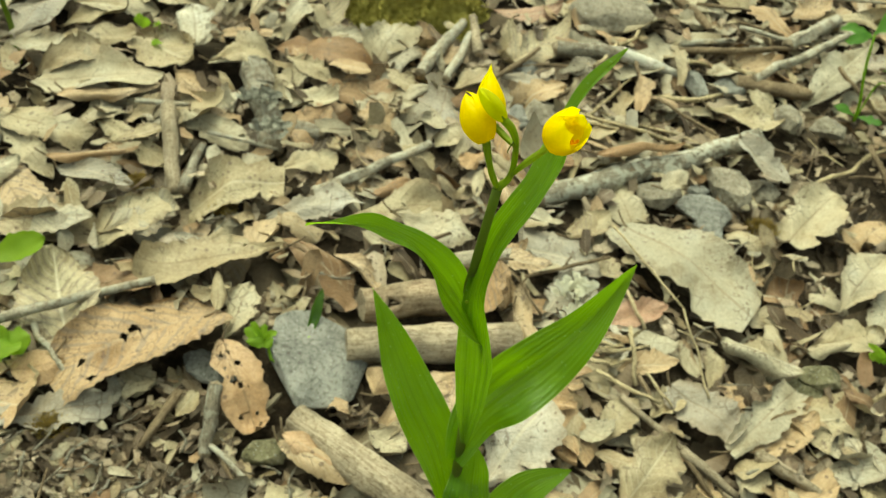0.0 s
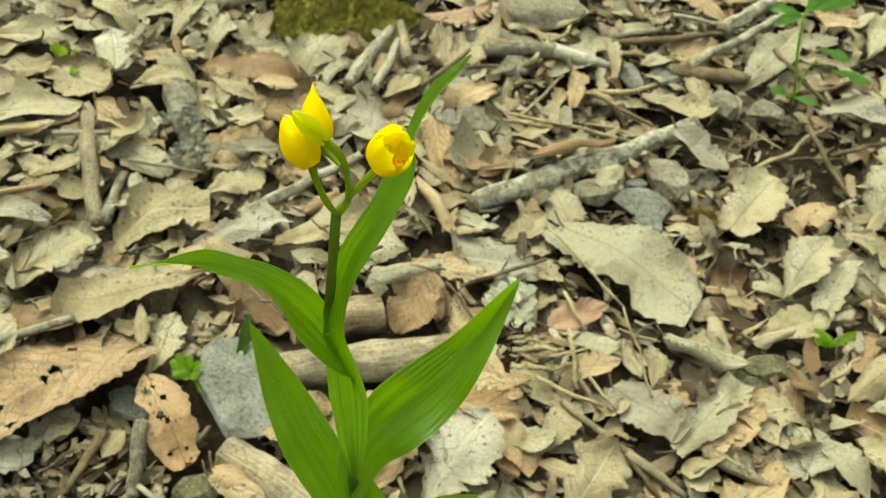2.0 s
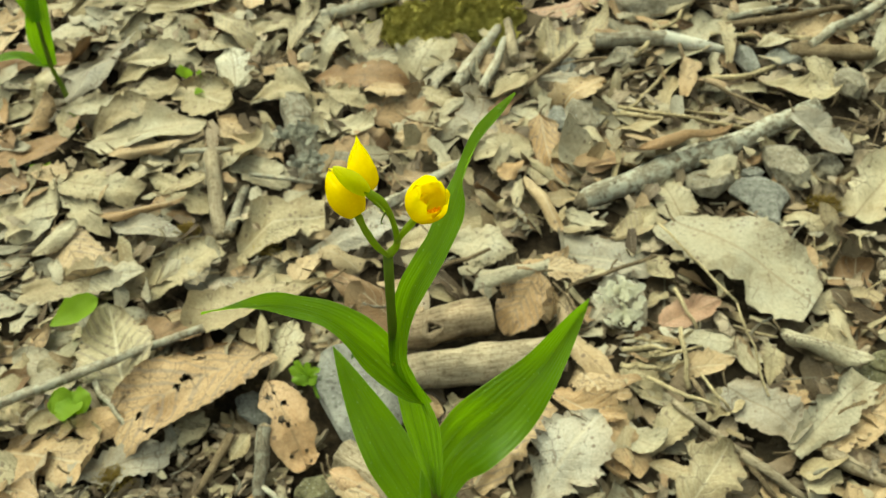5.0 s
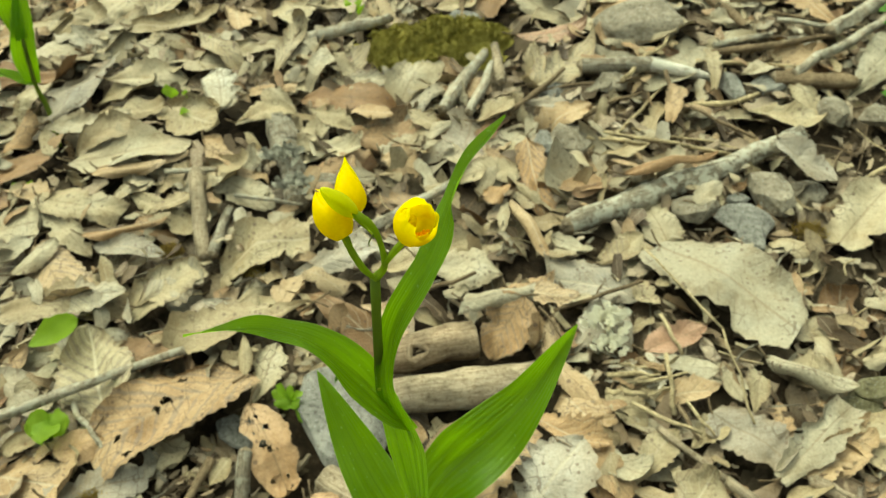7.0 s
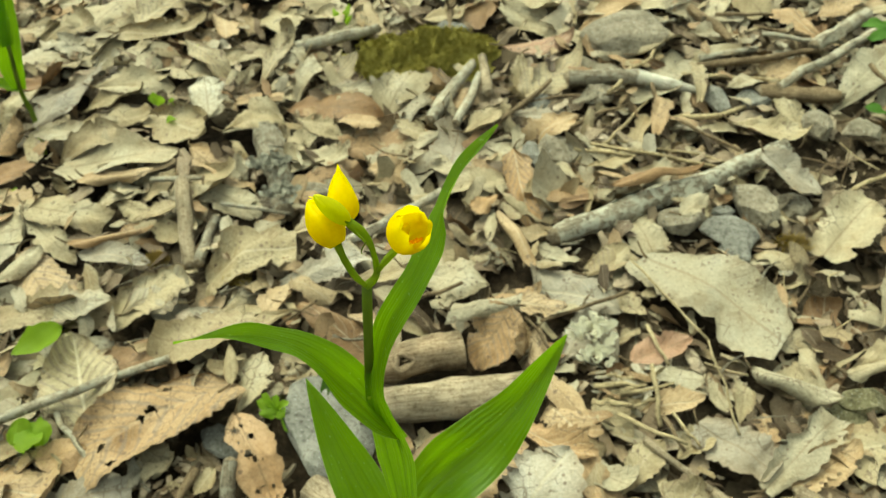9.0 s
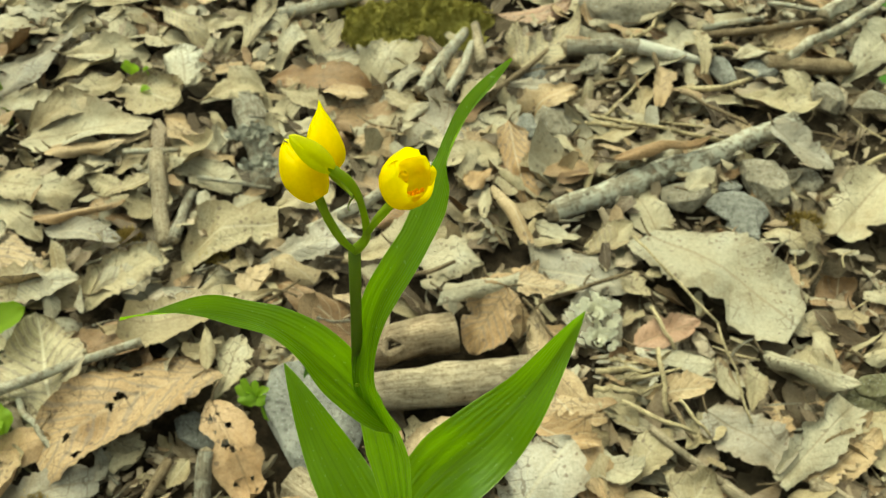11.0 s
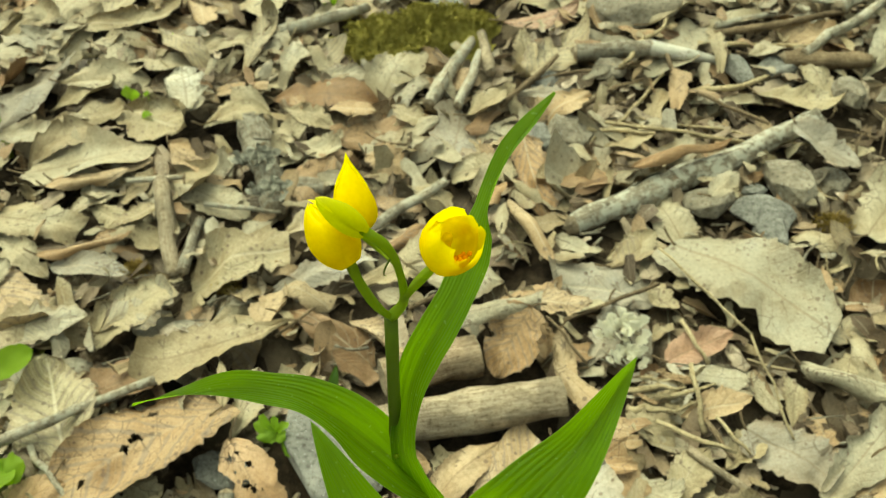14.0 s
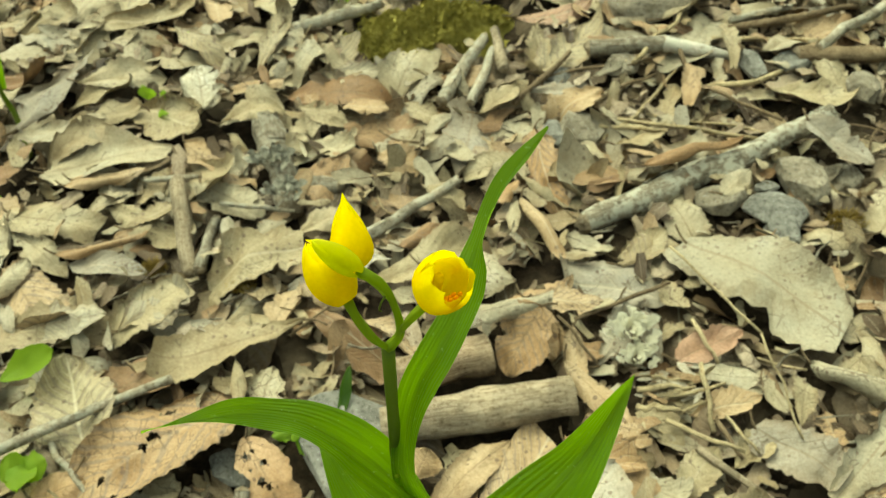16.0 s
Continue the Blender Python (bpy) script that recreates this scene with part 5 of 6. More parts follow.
dead_leaf((-0.2309, 0.4830, 0.0477), (-0.1934, 0.4556, 0.0503), 0.0288, "oak", "pale", 0.10, 0.20, 0.00)
dead_leaf((-0.1756, 0.4373, 0.0417), (-0.1625, 0.4574, 0.0521), 0.0196, "oak", "pale", 0.10, 0.20, 0.00)
dead_leaf((-0.2987, 0.4307, 0.0348), (-0.2217, 0.4444, 0.0469), 0.0341, "oak", "grey", 0.10, 0.20, 0.00)
dead_leaf((-0.3875, 0.7251, 0.0918), (-0.3279, 0.6727, 0.0847), 0.0324, "oak", "pale", 0.10, 0.20, 0.00)
dead_leaf((-0.2827, 0.7114, 0.0960), (-0.2389, 0.7352, 0.1025), 0.0279, "oak", "pale", 0.10, 0.20, 0.00)
dead_leaf((-0.3009, 0.7436, 0.0952), (-0.2294, 0.6981, 0.0900), 0.0345, "oak", "pale", 0.10, 0.20, 0.00)
dead_leaf((-0.3285, 0.7316, 0.0957), (-0.2835, 0.7604, 0.1032), 0.0237, "oak", "pale", 0.10, 0.20, 0.00)
dead_leaf((-0.1665, 0.6889, 0.0952), (-0.1388, 0.7139, 0.1011), 0.0264, "oak", "pale", 0.10, 0.20, 0.00)
dead_leaf((-0.0230, 0.7416, 0.1116), (0.0157, 0.7072, 0.1070), 0.0315, "oak", "pale", 0.10, 0.20, 0.00)
dead_leaf((-0.0192, 0.7996, 0.1226), (0.0267, 0.7671, 0.1187), 0.0293, "oak", "pale", 0.10, 0.20, 0.00)
dead_leaf((-0.1281, 0.8125, 0.1200), (-0.0806, 0.7839, 0.1169), 0.0343, "oak", "pale", 0.10, 0.20, 0.00)
dead_leaf((-0.0384, 0.8505, 0.1313), (-0.0023, 0.8190, 0.1270), 0.0297, "oak", "pale", 0.10, 0.20, 0.00)
dead_leaf((0.0328, 0.8232, 0.1294), (0.0732, 0.8508, 0.1465), 0.0331, "oak", "pale", 0.10, 0.20, 0.00)
dead_leaf((0.1524, 0.7686, 0.1247), (0.2077, 0.7914, 0.1315), 0.0278, "oak", "pale", 0.10, 0.20, 0.00)
dead_leaf((0.2279, 0.9444, 0.1611), (0.2902, 1.0017, 0.1747), 0.0379, "oak", "pale", 0.10, 0.20, 0.00)
dead_leaf((0.4450, 1.0072, 0.1828), (0.5074, 1.0508, 0.1938), 0.0394, "oak", "tan", 0.10, 0.20, 0.00)
dead_leaf((0.3755, 0.5668, 0.0993), (0.4391, 0.6298, 0.1260), 0.0512, "oak", "pale", 0.10, 0.20, 0.00)
dead_leaf((0.3952, 0.5348, 0.0902), (0.4505, 0.6073, 0.1083), 0.0359, "oak", "pale", 0.10, 0.20, 0.00)
dead_leaf((0.4540, 0.6410, 0.1148), (0.5030, 0.5994, 0.1112), 0.0464, "oak", "pale", 0.10, 0.30, 0.00)
dead_leaf((0.4994, 0.8160, 0.1556), (0.5918, 0.8027, 0.1533), 0.0416, "oak", "grey", 0.10, 0.30, 0.00)
dead_leaf((0.5005, 0.6579, 0.1181), (0.5525, 0.7449, 0.1487), 0.0517, "oak", "pale", 0.10, 0.30, 0.00)
dead_leaf((0.3368, 0.5308, 0.0847), (0.4190, 0.5525, 0.0946), 0.0372, "oak", "pale", 0.10, 0.40, 0.00)
dead_leaf((0.3575, 0.4428, 0.0732), (0.3883, 0.3862, 0.0641), 0.0349, "oak", "pale", 0.10, 0.30, 0.00)
dead_leaf((0.3910, 0.4609, 0.0802), (0.4621, 0.5046, 0.0896), 0.0425, "oak", "pale", 0.15, 0.50, 0.00)
dead_leaf((0.3939, 0.4243, 0.0695), (0.4267, 0.4036, 0.0691), 0.0342, "oak", "pale", 0.10, 0.30, 0.00)
dead_leaf((0.2670, 0.4263, 0.0640), (0.3142, 0.4532, 0.0732), 0.0288, "plain", "tan", 0.10, 0.30, 0.00)
dead_leaf((0.4503, 0.5593, 0.1033), (0.4759, 0.5314, 0.0973), 0.0265, "plain", "tan", 0.20, 0.70, 0.00)
dead_leaf((0.5876, 0.9070, 0.1686), (0.6638, 0.9897, 0.1996), 0.0487, "oak", "pale", 0.10, 0.30, 0.00)
dead_leaf((0.5465, 0.9892, 0.1821), (0.5982, 0.9567, 0.1804), 0.0352, "oak", "tan", 0.10, 0.30, 0.00)
dead_leaf((0.0919, 0.5060, 0.0729), (0.1172, 0.4680, 0.0729), 0.0366, "oak", "tan", 0.10, 0.30, 0.00)
dead_leaf((0.1120, 0.4546, 0.0622), (0.1364, 0.4165, 0.0602), 0.0329, "plain", "tan", 0.10, 0.30, 0.00)
dead_leaf((0.1300, 0.5006, 0.0736), (0.1538, 0.4732, 0.0716), 0.0272, "oak", "pale", 0.10, 0.30, 0.00)
dead_leaf((0.1848, 0.4522, 0.0671), (0.2171, 0.4762, 0.0770), 0.0281, "oak", "pale", 0.10, 0.30, 0.00)
dead_leaf((0.0552, 0.5951, 0.0958), (0.0758, 0.5497, 0.0803), 0.0372, "oak", "tan", 0.10, 0.30, 0.00)
dead_leaf((-0.3867, 0.6003, 0.0665), (-0.2725, 0.6214, 0.0777), 0.0520, "oak", "pale", 0.08, 0.20, 0.00)
dead_leaf((-0.2696, 0.6038, 0.0765), (-0.2038, 0.6404, 0.0944), 0.0521, "oak", "pale", 0.10, 0.20, 0.00)
dead_leaf((-0.3445, 0.7728, 0.1067), (-0.2709, 0.7743, 0.1123), 0.0249, "chestnut", "tan", 0.05, 0.80, 0.00)
dead_leaf((-0.3837, 0.8101, 0.1098), (-0.3156, 0.8448, 0.1195), 0.0466, "oak", "pale", 0.10, 0.30, 0.00)
dead_leaf((-0.4365, 0.7565, 0.0974), (-0.3693, 0.7376, 0.0970), 0.0378, "oak", "tan", 0.10, 0.30, 0.00)
dead_leaf((-0.3883, 0.6406, 0.0779), (-0.3526, 0.6818, 0.0913), 0.0251, "chestnut", "pale", 0.10, 0.70, 0.00)
dead_leaf((-0.4453, 0.7994, 0.1030), (-0.4300, 0.8545, 0.1240), 0.0377, "oak", "brown", 0.15, 0.50, 0.00)
dead_leaf((-0.3667, 1.0134, 0.1466), (-0.2693, 1.0310, 0.1564), 0.0513, "oak", "pale", 0.10, 0.30, 0.00)
dead_leaf((-0.3681, 0.9106, 0.1274), (-0.2843, 0.9317, 0.1371), 0.0512, "oak", "pale", 0.10, 0.30, 0.00)
dead_leaf((-0.4660, 1.0095, 0.1413), (-0.3942, 1.0459, 0.1535), 0.0444, "oak", "pale", 0.10, 0.30, 0.00)
dead_leaf((-0.2836, 0.9966, 0.1473), (-0.2221, 0.9375, 0.1411), 0.0401, "oak", "pale", 0.10, 0.30, 0.00)
dead_leaf((-0.1890, 0.9213, 0.1356), (-0.1599, 1.0158, 0.1666), 0.0346, "oak", "pale", 0.10, 0.30, 0.00)
dead_leaf((-0.1495, 1.0343, 0.1585), (-0.0839, 1.0606, 0.1685), 0.0362, "oak", "pale", 0.10, 0.30, 0.00)
dead_leaf((-0.0160, 1.0357, 0.1649), (0.0505, 1.0388, 0.1706), 0.0369, "oak", "pale", 0.10, 0.30, 0.00)
dead_leaf((0.1670, 1.0109, 0.1687), (0.2500, 1.0467, 0.1812), 0.0442, "oak", "tan", 0.10, 0.30, 0.00)
dead_leaf((-0.3449, 0.4704, 0.0421), (-0.3092, 0.4873, 0.0489), 0.0236, "plain", "pale", 0.10, 0.30, 0.00)
dead_leaf((-0.3602, 0.5448, 0.0533), (-0.3051, 0.5709, 0.0607), 0.0318, "oak", "grey", 0.10, 0.30, 0.00)
dead_leaf((0.2246, 0.6748, 0.1345), (0.2527, 0.6960, 0.1458), 0.0193, "round", "pale", 0.10, 0.30, 0.00)
dead_leaf((0.0377, 0.7142, 0.1133), (0.0642, 0.7206, 0.1217), 0.0258, "round", "brown", 0.10, 0.50, 0.00)
dead_leaf((0.0634, 0.7087, 0.1234), (0.0928, 0.6367, 0.0973), 0.0250, "chestnut", "tan", 0.10, 0.50, 0.00)
dead_leaf((0.0272, 0.6032, 0.0900), (0.1054, 0.6120, 0.0953), 0.0270, "oak", "tan", 0.10, 0.40, 0.00)
dead_leaf((0.1365, 0.6295, 0.1000), (0.1803, 0.6601, 0.1077), 0.0324, "oak", "pale", 0.10, 0.20, 0.00)
dead_leaf((0.0801, 0.5398, 0.0906), (0.1243, 0.4807, 0.0696), 0.0233, "chestnut", "tan", 0.08, 0.70, 0.00)


# ---- green shoots ----
def blade(a, b, width, parent, kind="plain", cup=0.25, bow=0.1, seed=1, mat=None):
    """A fresh leaf from a to b, as a part of parent."""
    a, b = np.array(a), np.array(b)
    length = float(np.linalg.norm(b - a))
    v, f, uv = leaf_sheet(length, width, kind, bow, cup, 0.1, seed, 14, 6, 0.04)
    ax = (b - a) / length
    ay = np.cross((-0.05, -0.55, 0.8), ax)
    ay /= np.linalg.norm(ay)
    az = np.cross(ax, ay)
    w = a + v[:, :1] * ax + v[:, 1:2] * ay + v[:, 2:] * az
    return mesh_object("leaf_blade", w, f, uv, mat or SPROUT, parent, origin=parent.location)


def shoot(name, foot, label, category="seedling"):
    ob = empty(name, foot)
    return tagged(ob, label, category, "green shoots")


def shoot_stem(parent, pts, r):
    v, f, u = tube(smooth_curve(pts, 9), [r, r * 0.7], 7)
    return mesh_object("stem", v, f, u, SPROUT, parent, origin=parent.location)


def green_shoots():
    # round three-part leaf
    c = shoot("clover", (-0.3183, 0.4905, 0.0351), "bright green three-parted clover leaf on a short stem", "clover")
    hub = np.array((-0.3072, 0.4822, 0.0600))
    shoot_stem(c, [c.location, hub], 0.0008)
    for k, (dx, dy) in enumerate(((-0.016, -0.002), (0.016, 0.002), (0.002, -0.017))):
        blade(hub - np.array((dx, dy, 0)) * 0.15, hub + np.array((dx, dy, 0.002)) * 1.15, 0.024, c, "round", 0.15, 0.05, k + 3)
    # single fresh leaf
    g = shoot("green_leaf", (-0.3282, 0.5810, 0.0775), "single fresh green leaf lying on dead leaves", "leaf")
    blade((-0.2983, 0.5639, 0.0957), (-0.3410, 0.5469, 0.0826), 0.026, g, "plain", 0.2, 0.05, 12)
    # wilted leaf on the slab
    w = shoot("wilted_leaf", (-0.1075, 0.4928, 0.0552), "wilted yellow-green leaf with a curled stalk on a stone", "leaf")
    hub = (-0.1180, 0.4948, 0.0731)
    for k, tip in enumerate(((-0.1355, 0.5018, 0.0776), (-0.1305, 0.5022, 0.0839), (-0.1191, 0.5002, 0.0861), (-0.1099, 0.4969, 0.0819), (-0.1322, 0.4912, 0.0738), (-0.1241, 0.4888, 0.0697), (-0.1112, 0.4884, 0.0742))):
        blade(hub, tip, 0.011, w, "oak", 0.9 if k % 2 else -0.5, 0.3, 210 + k)
    blade((-0.0849, 0.5032, 0.0702), (-0.0770, 0.5436, 0.0861), 0.010, w, "chestnut", 0.8, 0.1, 22, WILTED)
    shoot_stem(w, [(-0.1145, 0.4952, 0.0713), (-0.1112, 0.4843, 0.0634), (-0.1002, 0.4819, 0.0635), (-0.0914, 0.4933, 0.0680), (-0.0838, 0.5037, 0.0723)], 0.0014)
    # seedling with several leaves
    p = shoot("seedling", (0.4757, 0.8368, 0.1444), "young green seedling with toothed leaves beside a twig")
    a0, a1, a2 = np.array((0.4595, 0.8180, 0.1783)), np.array((0.4560, 0.8294, 0.2079)), np.array((0.4567, 0.8429, 0.2412))
    shoot_stem(p, [p.location, a0, a1, a2], 0.0018)
    for k, (q, tip, wd) in enumerate(((a2, (0.4182, 0.8450, 0.2429), 0.02), (a2, (0.4226, 0.8259, 0.2363), 0.017), (a2, (0.5198, 0.8524, 0.2598), 0.022), (a2, (0.4816, 0.8679, 0.2703), 0.02))):
        blade(q, tip, wd * 0.85, p, "oak", 0.2, 0.15, 31 + k, SEEDLING)
    for k, (q, tip, wd) in enumerate((((0.4812, 0.8375, 0.2079), (0.5130, 0.8208, 0.2023), 0.016), ((0.4966, 0.8268, 0.1899), (0.5366, 0.8086, 0.1845), 0.016),
                                      ((0.4556, 0.8088, 0.1658), (0.4289, 0.8073, 0.1739), 0.016), ((0.4580, 0.8078, 0.1652), (0.4776, 0.7922, 0.1665), 0.016))):
        blade(q, tip, wd * 0.85, p, "oak", 0.2, 0.15, 41 + k, SEEDLING)
    shoot_stem(p, [p.location, (0.4787, 0.8320, 0.1922), (0.4965, 0.8275, 0.1908)], 0.001)
    # small tufts
    def tuft(foot, tips, width, seed):
        t = shoot("sprout", foot, "tiny bright green sprout between dead leaves", "sprout")
        for k, tip in enumerate(tips):
            blade(foot, tip, width, t, "plain", 0.25, 0.1, seed + k)
    tuft((-0.2875, 0.8873, 0.1227), ((-0.2687, 0.8766, 0.1356), (-0.2965, 0.8820, 0.1393)), 0.014, 51)
    tuft((-0.2876, 0.8682, 0.1191), ((-0.2654, 0.8529, 0.1273),), 0.01, 54)
    tuft((0.4040, 0.5238, 0.0825), ((0.3904, 0.5233, 0.0998), (0.4017, 0.5154, 0.0989), (0.3834, 0.5188, 0.0947), (0.4302, 0.5296, 0.0968)), 0.009, 56)
    tuft((0.5967, 0.8617, 0.1546), ((0.6049, 0.8523, 0.1712), (0.5923, 0.8245, 0.1614)), 0.016, 61)
    tuft((-0.1040, 1.0292, 0.1537), ((-0.1157, 1.0407, 0.1733), (-0.0893, 1.0217, 0.1709), (-0.0961, 1.0473, 0.1754)), 0.009, 64)
    tuft((-0.2604, 0.9879, 0.1388), ((-0.2662, 0.9829, 0.1496), (-0.2412, 0.9727, 0.1488)), 0.008, 68)
    tuft((-0.4176, 0.7592, 0.0888), ((-0.4249, 0.7574, 0.1001), (-0.4026, 0.7617, 0.1019)), 0.01, 71)
    tuft((-0.3185, 0.4864, 0.0423), ((-0.2947, 0.4874, 0.0576), (-0.3253, 0.4906, 0.0568)), 0.012, 74)
    # a second orchid without flowers, further up the slope
    o = shoot("young_orchid", (-0.4051, 0.8369, 0.0919), "slender flowerless orchid with upright green leaves", "orchid plant")
    q0, q1, q2 = o.location, np.array((-0.4199, 0.8673, 0.1202)), np.array((-0.4255, 0.8667, 0.1519))
    q3 = np.array((-0.4271, 0.8718, 0.1991))
    v, f, u = tube(smooth_curve([q0, q1, q2, q3], 14), [0.0032, 0.0026, 0.002], 9)
    mesh_object("stem", v, f, u, STEM_GREEN, o, origin=o.location)
    global ORCHID_FOOT
    keep = ORCHID_FOOT
    ORCHID_FOOT = tuple(o.location)
    orchid_leaf("leaf_blade", [q2, (-0.4293, 0.8704, 0.1810), (-0.4237, 0.8766, 0.2214), (-0.4190, 0.8919, 0.2735)], (0.3, -0.8, 0.4), 0.024, o, 0.4, 0.04, 0.5, 0.4)
    orchid_leaf("leaf_blade", [q2, (-0.4397, 0.8606, 0.1604), (-0.4558, 0.8499, 0.1711), (-0.4793, 0.8346, 0.1677)], (-0.1, -0.3, 0.9), 0.016, o, 0.4, 0.04, 0.5, 0.4)
    orchid_leaf("leaf_blade", [q3, (-0.4350, 0.8801, 0.2258), (-0.4357, 0.8817, 0.2604), (-0.4474, 0.8956, 0.2945)], (0.3, -0.7, 0.5), 0.022, o, 0.4, 0.04, 0.5, 0.4)
    ORCHID_FOOT = keep


LICHEN = green_material("pale_lichen", (0.62, 0.59, 0.47), (0.74, 0.71, 0.58), (0.72, 0.69, 0.56), False)

GREY_LICHEN = stone_material("grey_lichen", (0.12, 0.115, 0.085), (0.26, 0.25, 0.2), (0.42, 0.41, 0.34))


def lichen_clump(foot, size, mat):
    """A ruffled pale lichen on a rotten twig."""
    ob = tagged(empty("lichen", foot), "ruffled whitish lichen clump on rotten wood", "lichen")
    rng = np.random.RandomState(5)
    c = np.array(foot)
    for k in range(30):
        a = rng.uniform(0, 6.28)
        p = c + np.array((math.cos(a), math.sin(a) * 0.8, 0)) * size * rng.uniform(0.0, 0.75) + np.array((0, 0, rng.uniform(0, 0.3) * size))
        q = p + np.array((math.cos(a), math.sin(a), rng.uniform(0.3, 1.2))) * size * rng.uniform(0.25, 0.45)
        blade(p, q, size * 0.5, ob, "shard", rng.uniform(-0.3, 0.6), 0.3, 300 + k, mat).name = "lichen_lobe"
    return ob


def rotten_flakes(foot, length, depth):
    """Rotten wood that has split into a stack of pale curled flakes."""
    ob = tagged(empty("rotten_wood", foot), "rotten wood split into pale yellowish flakes", "rotten wood")
    rng = np.random.RandomState(17)
    for k in range(44):
        c = np.array(foot) + np.array((rng.uniform(-0.5, 0.5) * length * 0.6, rng.uniform(-0.5, 0.5) * depth, rng.uniform(0, 0.012)))
        le, g = length * rng.uniform(0.14, 0.4), rng.normal(0.05, 0.4)
        d = np.array((math.cos(g), math.sin(g), rng.normal(0.08, 0.25))) * le / 2
        blade(c - d, c + d, rng.uniform(0.003, 0.007), ob, "shard", rng.uniform(-0.6, 0.45), rng.uniform(-0.3, 0.3), 400 + k, (WOOD["straw"], LEAF_MATS["tan"], LEAF_MATS["sunlit_pale"])[k % 3]).name = "flake"
    cover((foot[0] - length * 0.35, foot[1]), (foot[0] + length * 0.35, foot[1]), depth * 0.45)
    return ob


green_shoots()
rotten_flakes((0.1579, 0.5153, 0.0756), 0.066, 0.036)
rng_twig = random.Random(44)
for k in range(34):
    x, y, g = rng_twig.uniform(0.15, 0.68), rng_twig.uniform(0.72, 1.15), rng_twig.uniform(-0.5, 0.9)
    le = rng_twig.uniform(0.03, 0.08)
    up = rng_twig.uniform(0.018, 0.026)
    e = [(x + q * math.cos(g), y + q * math.sin(g)) for q in (-le, le)]
    stick((*e[0], ground_z(*e[0]) + up), (*e[1], ground_z(*e[1]) + up), rng_twig.uniform(0.0012, 0.003), rng_twig.choice(("brown", "grey", "straw")), 0.06, 0.6)
lichen_clump((0.1314, 0.5599, 0.0947), 0.022, LICHEN)
lichen_clump((0.1327, 0.5384, 0.0888), 0.016, LICHEN)
lichen_clump((-0.1579, 0.7702, 0.1208), 0.021, GREY_LICHEN)
lichen_clump((-0.1422, 0.7305, 0.1141), 0.019, GREY_LICHEN)

OCHRE = green_material("dry_moss", (0.2, 0.13, 0.03), (0.36, 0.26, 0.07), (0.3, 0.22, 0.06), False)


def moss_tuft(place, size, seed):
    """A withered tuft of moss: many short bent shoots."""
    rng = np.random.RandomState(seed)
    V, F, U = [], [], []
    for k in range(260):
        a, r = rng.uniform(0, 6.283), size * rng.uniform() ** 0.6
        q = np.array((math.cos(a) * r, math.sin(a) * r * 0.7, 0.25 * size * (1 - (r / size) ** 2) + 0.187 * math.sin(a) * r * 0.7))
        tip = q + np.array((rng.normal(0, 0.3), rng.normal(0, 0.3), rng.uniform(0.15, 0.5))) * size * 0.6
        v, f, u = tube(smooth_curve([q, (q + tip) / 2 + rng.normal(0, 0.06, 3) * size, tip], 4), [0.0005, 0.0002], 4)
        b = len(V)
        V.extend(v)
        F.extend([tuple(j + b for j in ff) for ff in f])
        U.extend(u)
    ob = mesh_object("moss_tuft", V, F, U, OCHRE)
    ob.location = place
    return tagged(ob, "withered ochre moss tuft on dead leaves", "moss", "moss tufts")


for k, (x, y, size) in enumerate(((-0.172, 0.644, 0.012), (-0.262, 0.429, 0.016), (0.331, 0.668, 0.016), (-0.251, 0.669, 0.012))):
    moss_tuft((x, y, ground_z(x, y) + 0.016), size, 60 + k)

# ---- bare spots of dark soil ----
BARE = len(COVERED)
cover((0.4244, 0.8008, 0.1233), (0.4930, 0.7781, 0.1222), 0.028)
cover((0.4254, 0.7389, 0.1117), (0.4588, 0.7110, 0.1081), 0.034)
cover((0.1103, 0.6760, 0.0855), (0.1433, 0.6790, 0.0876), 0.024)
cover((-0.4004, 0.7934, 0.0840), (-0.3680, 0.7931, 0.0854), 0.02)
cover((-0.2826, 0.3969, 0.0152), (-0.1646, 0.4202, 0.0250), 0.045)
cover((0.4128, 0.7887, 0.1205), (0.4885, 0.7537, 0.1174), 0.045)
cover((0.3408, 0.6703, 0.0950), (0.3941, 0.6397, 0.0918), 0.026)
cover((0.3337, 0.6189, 0.0851), (0.3576, 0.5684, 0.0767), 0.012)
cover((0.2301, 0.5445, 0.0664), (0.2462, 0.5000, 0.0588), 0.012)
cover((0.1357, 0.5399, 0.0612), (0.1898, 0.5377, 0.0633), 0.014)
cover((-0.0203, 0.6280, 0.0705), (0.0611, 0.6374, 0.0760), 0.02)
cover((0.2390, 0.6987, 0.0956), (0.2653, 0.6863, 0.0945), 0.02)
cover((0.3556, 0.5345, 0.0703), (0.3872, 0.5273, 0.0704), 0.018)
cover((0.3639, 0.6580, 0.0938), (0.3784, 0.6378, 0.0907), 0.016)
cover((-0.1386, 0.3861, 0.0198), (-0.0835, 0.3971, 0.0244), 0.03)

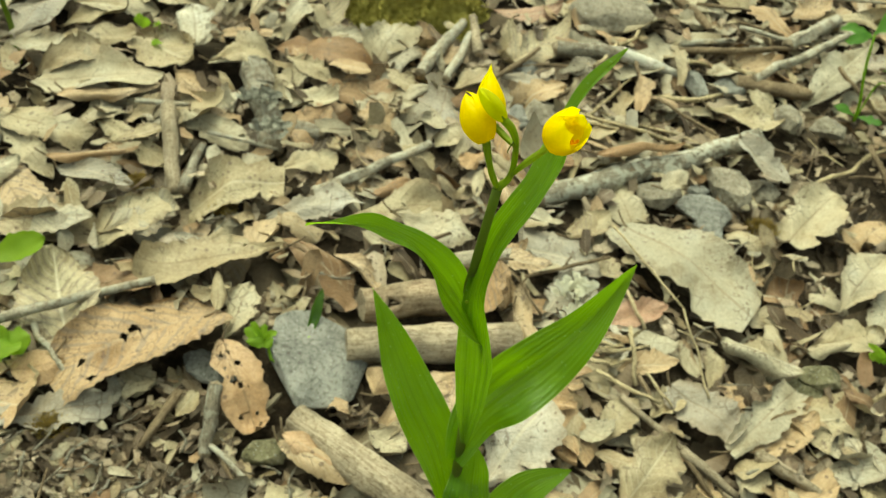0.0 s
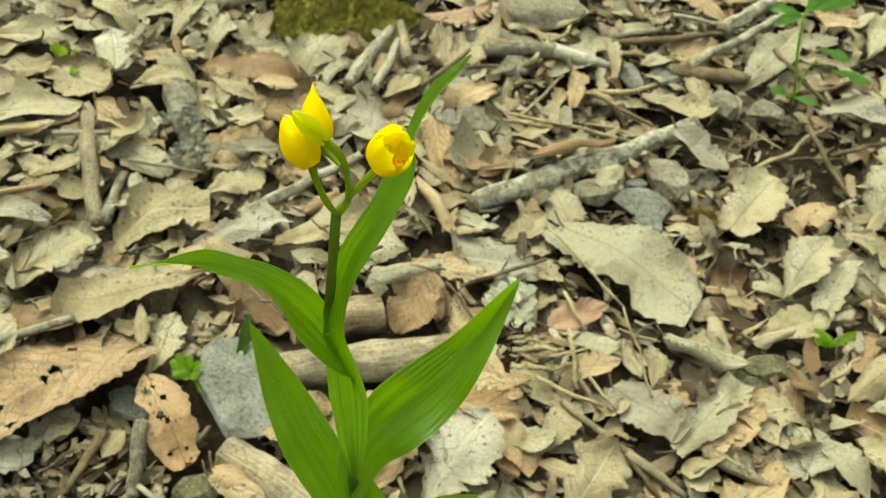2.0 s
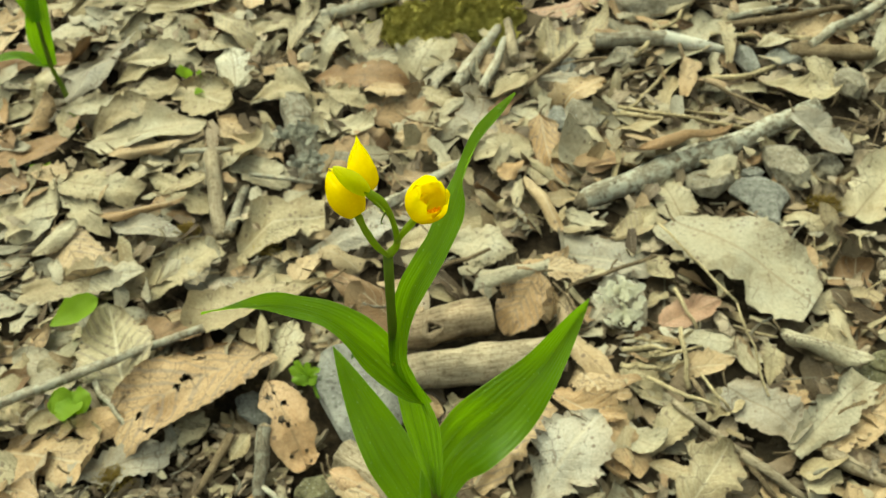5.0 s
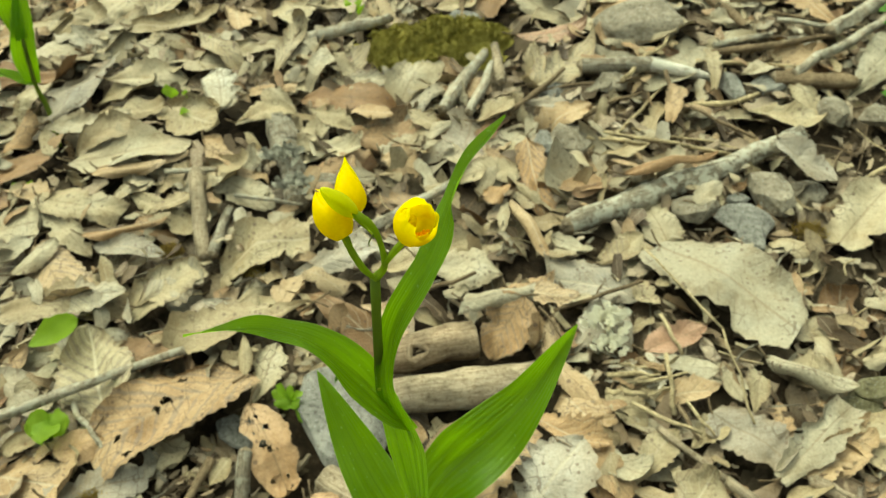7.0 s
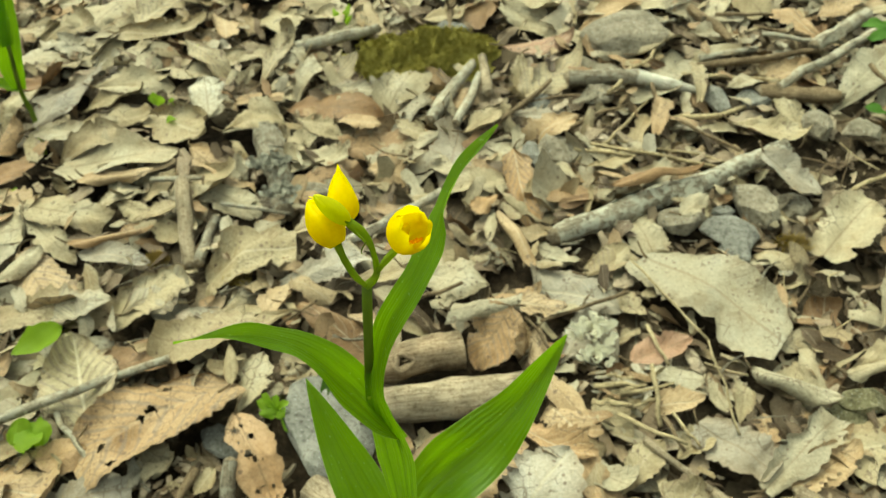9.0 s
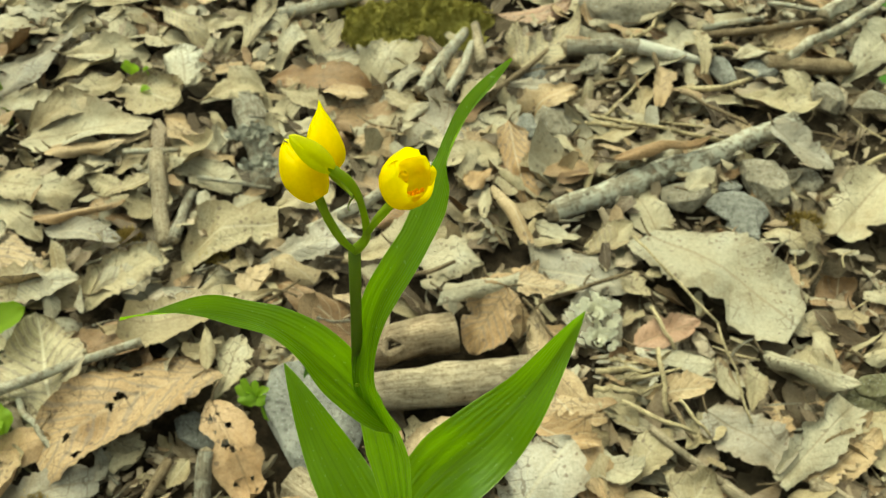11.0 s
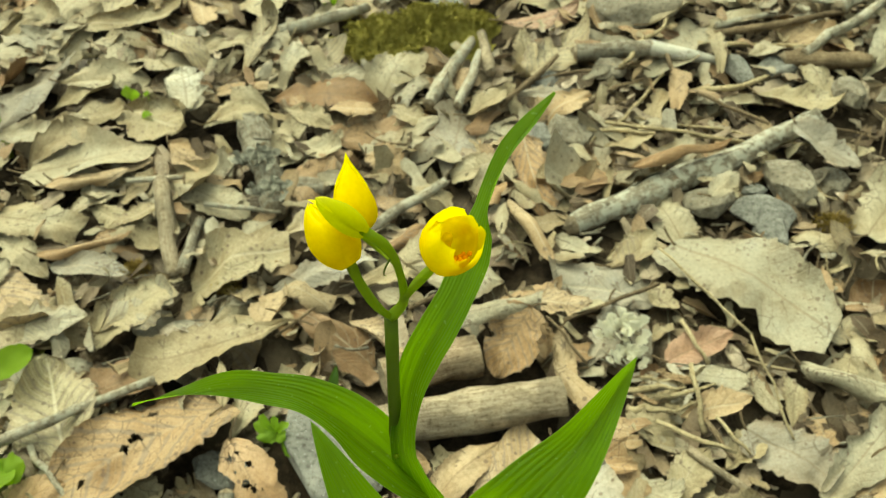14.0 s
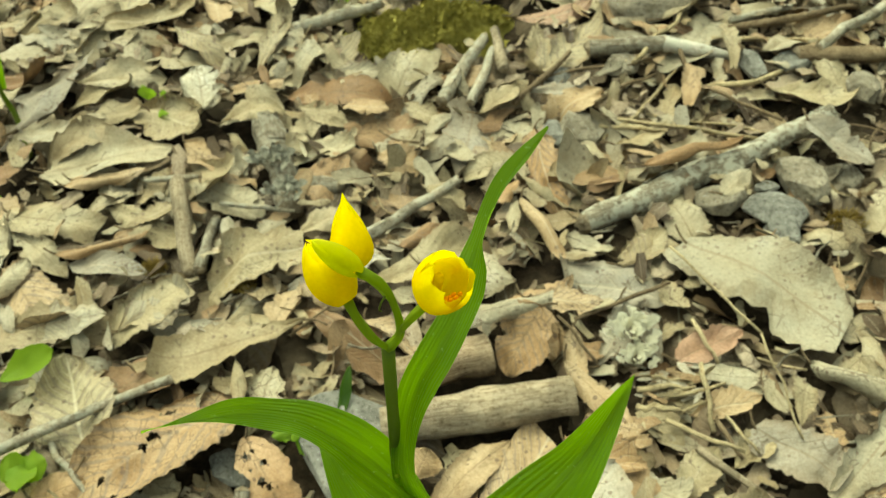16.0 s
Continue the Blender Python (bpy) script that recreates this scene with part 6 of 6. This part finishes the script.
# ---- more single leaves between those above ----
pick = random.Random(71)
placed = 0
for k in range(1600):
    x, y = pick.uniform(-0.62, 0.72), pick.uniform(0.38, 1.22)
    if placed >= 190 or taken(x, y, 0.014) > 0:
        continue
    le, g = pick.uniform(0.055, 0.115), pick.uniform(0, 6.283)
    tone = pick.choices(("pale", "grey", "tan", "brown", "rust"), (54, 16, 23, 5, 2))[0]
    kind = pick.choices(("oak", "plain", "chestnut", "round", "shard", "sheet"), (32, 6, 10, 3, 22, 27))[0]
    ends = [(x + q * math.cos(g), y + q * math.sin(g)) for q in (-le / 2, le / 2)]
    a, b = [(*e, ground_z(*e) + pick.uniform(0.014, 0.026)) for e in ends]
    dead_leaf(a, b, le * (0.33 if kind == "chestnut" else pick.uniform(0.45, 0.62)), kind, tone, pick.uniform(0, 0.2), pick.uniform(-0.2, 0.45), pick.uniform(-0.3, 0.3))
    placed += 1

# ---- litter that fills the rest ----
litter("leaf_litter", 1500, ((-0.95, 1.05), (0.15, 1.5)), (0.06, 0.11), HUMUS_MAT, 3, 0.0, 0.005, 14, 6, 0.05,
       "thick lower layer of dark rotting leaves", -0.1)
litter("upper_leaf_litter", 4200, ((-0.95, 1.05), (0.2, 1.5)), (0.05, 0.125), LITTER_MAT, 6, 0.006, 0.019, 19, 6, 0.14,
       "loose dead oak leaves scattered over the litter", 0.1)
litter("leaf_fragments", 6000, ((-0.85, 0.95), (0.25, 1.4)), (0.01, 0.045), LITTER_MAT, 4, 0.008, 0.026, 8, 4, 0.38,
       "crumbled bits of dead leaves lying on the litter", -0.12, ("shard",))
litter("brown_leaf_fragments", 6000, ((-0.85, 0.95), (0.25, 1.4)), (0.008, 0.04), CRUMB_MAT, 14, 0.006, 0.021, 8, 4, 0.4,
       "broken brown bits of rotting leaves in the litter", -0.12, ("shard",))
BARE_END = BARE + 15
del COVERED[BARE:BARE_END]
litter("leaf_crumbs", 4200, ((-0.4, 0.1), (0.3, 0.56)), (0.006, 0.026), CRUMB_MAT, 8, 0.003, 0.016, 6, 4, 0.45,
       "dark rotting crumbs of leaves and bark", 0.0, ("shard",))
litter("leaf_bits", 900, ((-0.4, 0.1), (0.3, 0.56)), (0.008, 0.026), LITTER_MAT, 12, 0.006, 0.018, 6, 4, 0.4,
       "pale bits of leaves among dark crumbs", 0.0, ("shard",))
litter("leaf_crumbs", 2600, ((0.1, 0.7), (0.4, 1.1)), (0.006, 0.022), CRUMB_MAT, 9, 0.002, 0.014, 6, 4, 0.45,
       "dark rotting crumbs of leaves and bark", 0.0, ("shard",))
litter("far_leaf_litter", 9000, ((-1, 1), (-1, 1)), (0.06, 0.12), LITTER_MAT, 5, 0.0, 0.012, 7, 3, 0.15,
       "dead leaves thinning out along the slope", 0.0, ring=(0.75, 7.0))


def twigs(name, count, area, seed, mat, radii, lengths, label):
    """Countless thin bits of twig and stalk as one mesh."""
    rng = np.random.RandomState(seed)
    V, F, U = [], [], []
    for i in range(count):
        x, y = rng.uniform(*area[0]), rng.uniform(*area[1])
        le, a = rng.uniform(*lengths), rng.uniform(0, 3.14)
        if taken(x, y, 0.3 * le) > 0:
            continue
        d = np.array((math.cos(a), math.sin(a), 0.046 * math.cos(a) + 0.187 * math.sin(a) + rng.normal(0, 0.12))) * le
        side = np.array((-math.sin(a), math.cos(a), 0)) * le * rng.normal(0, 0.1)
        c = np.array((x, y, ground_z(x, y) + rng.uniform(0.012, 0.028)))
        r = rng.uniform(*radii)
        v, f, u = tube(smooth_curve([c - d / 2, c + side, c + d / 2], 6), [r, r * 0.6], 5)
        b = len(V)
        V.extend(v)
        F.extend([tuple(q + b for q in ff) for ff in f])
        U.extend(u)
    return tagged(mesh_object(name, V, F, U, mat), label, "twigs", kind="stuff")


twigs("twig_bits", 1300, ((-0.8, 0.9), (0.3, 1.35)), 21, WOOD["brown"], (0.0006, 0.0016), (0.02, 0.08), "thin brown twig bits strewn over the litter")
twigs("stalk_bits", 900, ((-0.8, 0.9), (0.3, 1.35)), 22, WOOD["straw"], (0.0005, 0.0011), (0.02, 0.07), "thin straw-coloured stalks strewn over the litter")
twigs("bark_bits", 900, ((-0.5, 0.3), (0.3, 0.7)), 23, WOOD["dark"], (0.0006, 0.0018), (0.008, 0.03), "short dark bark bits on bare soil")
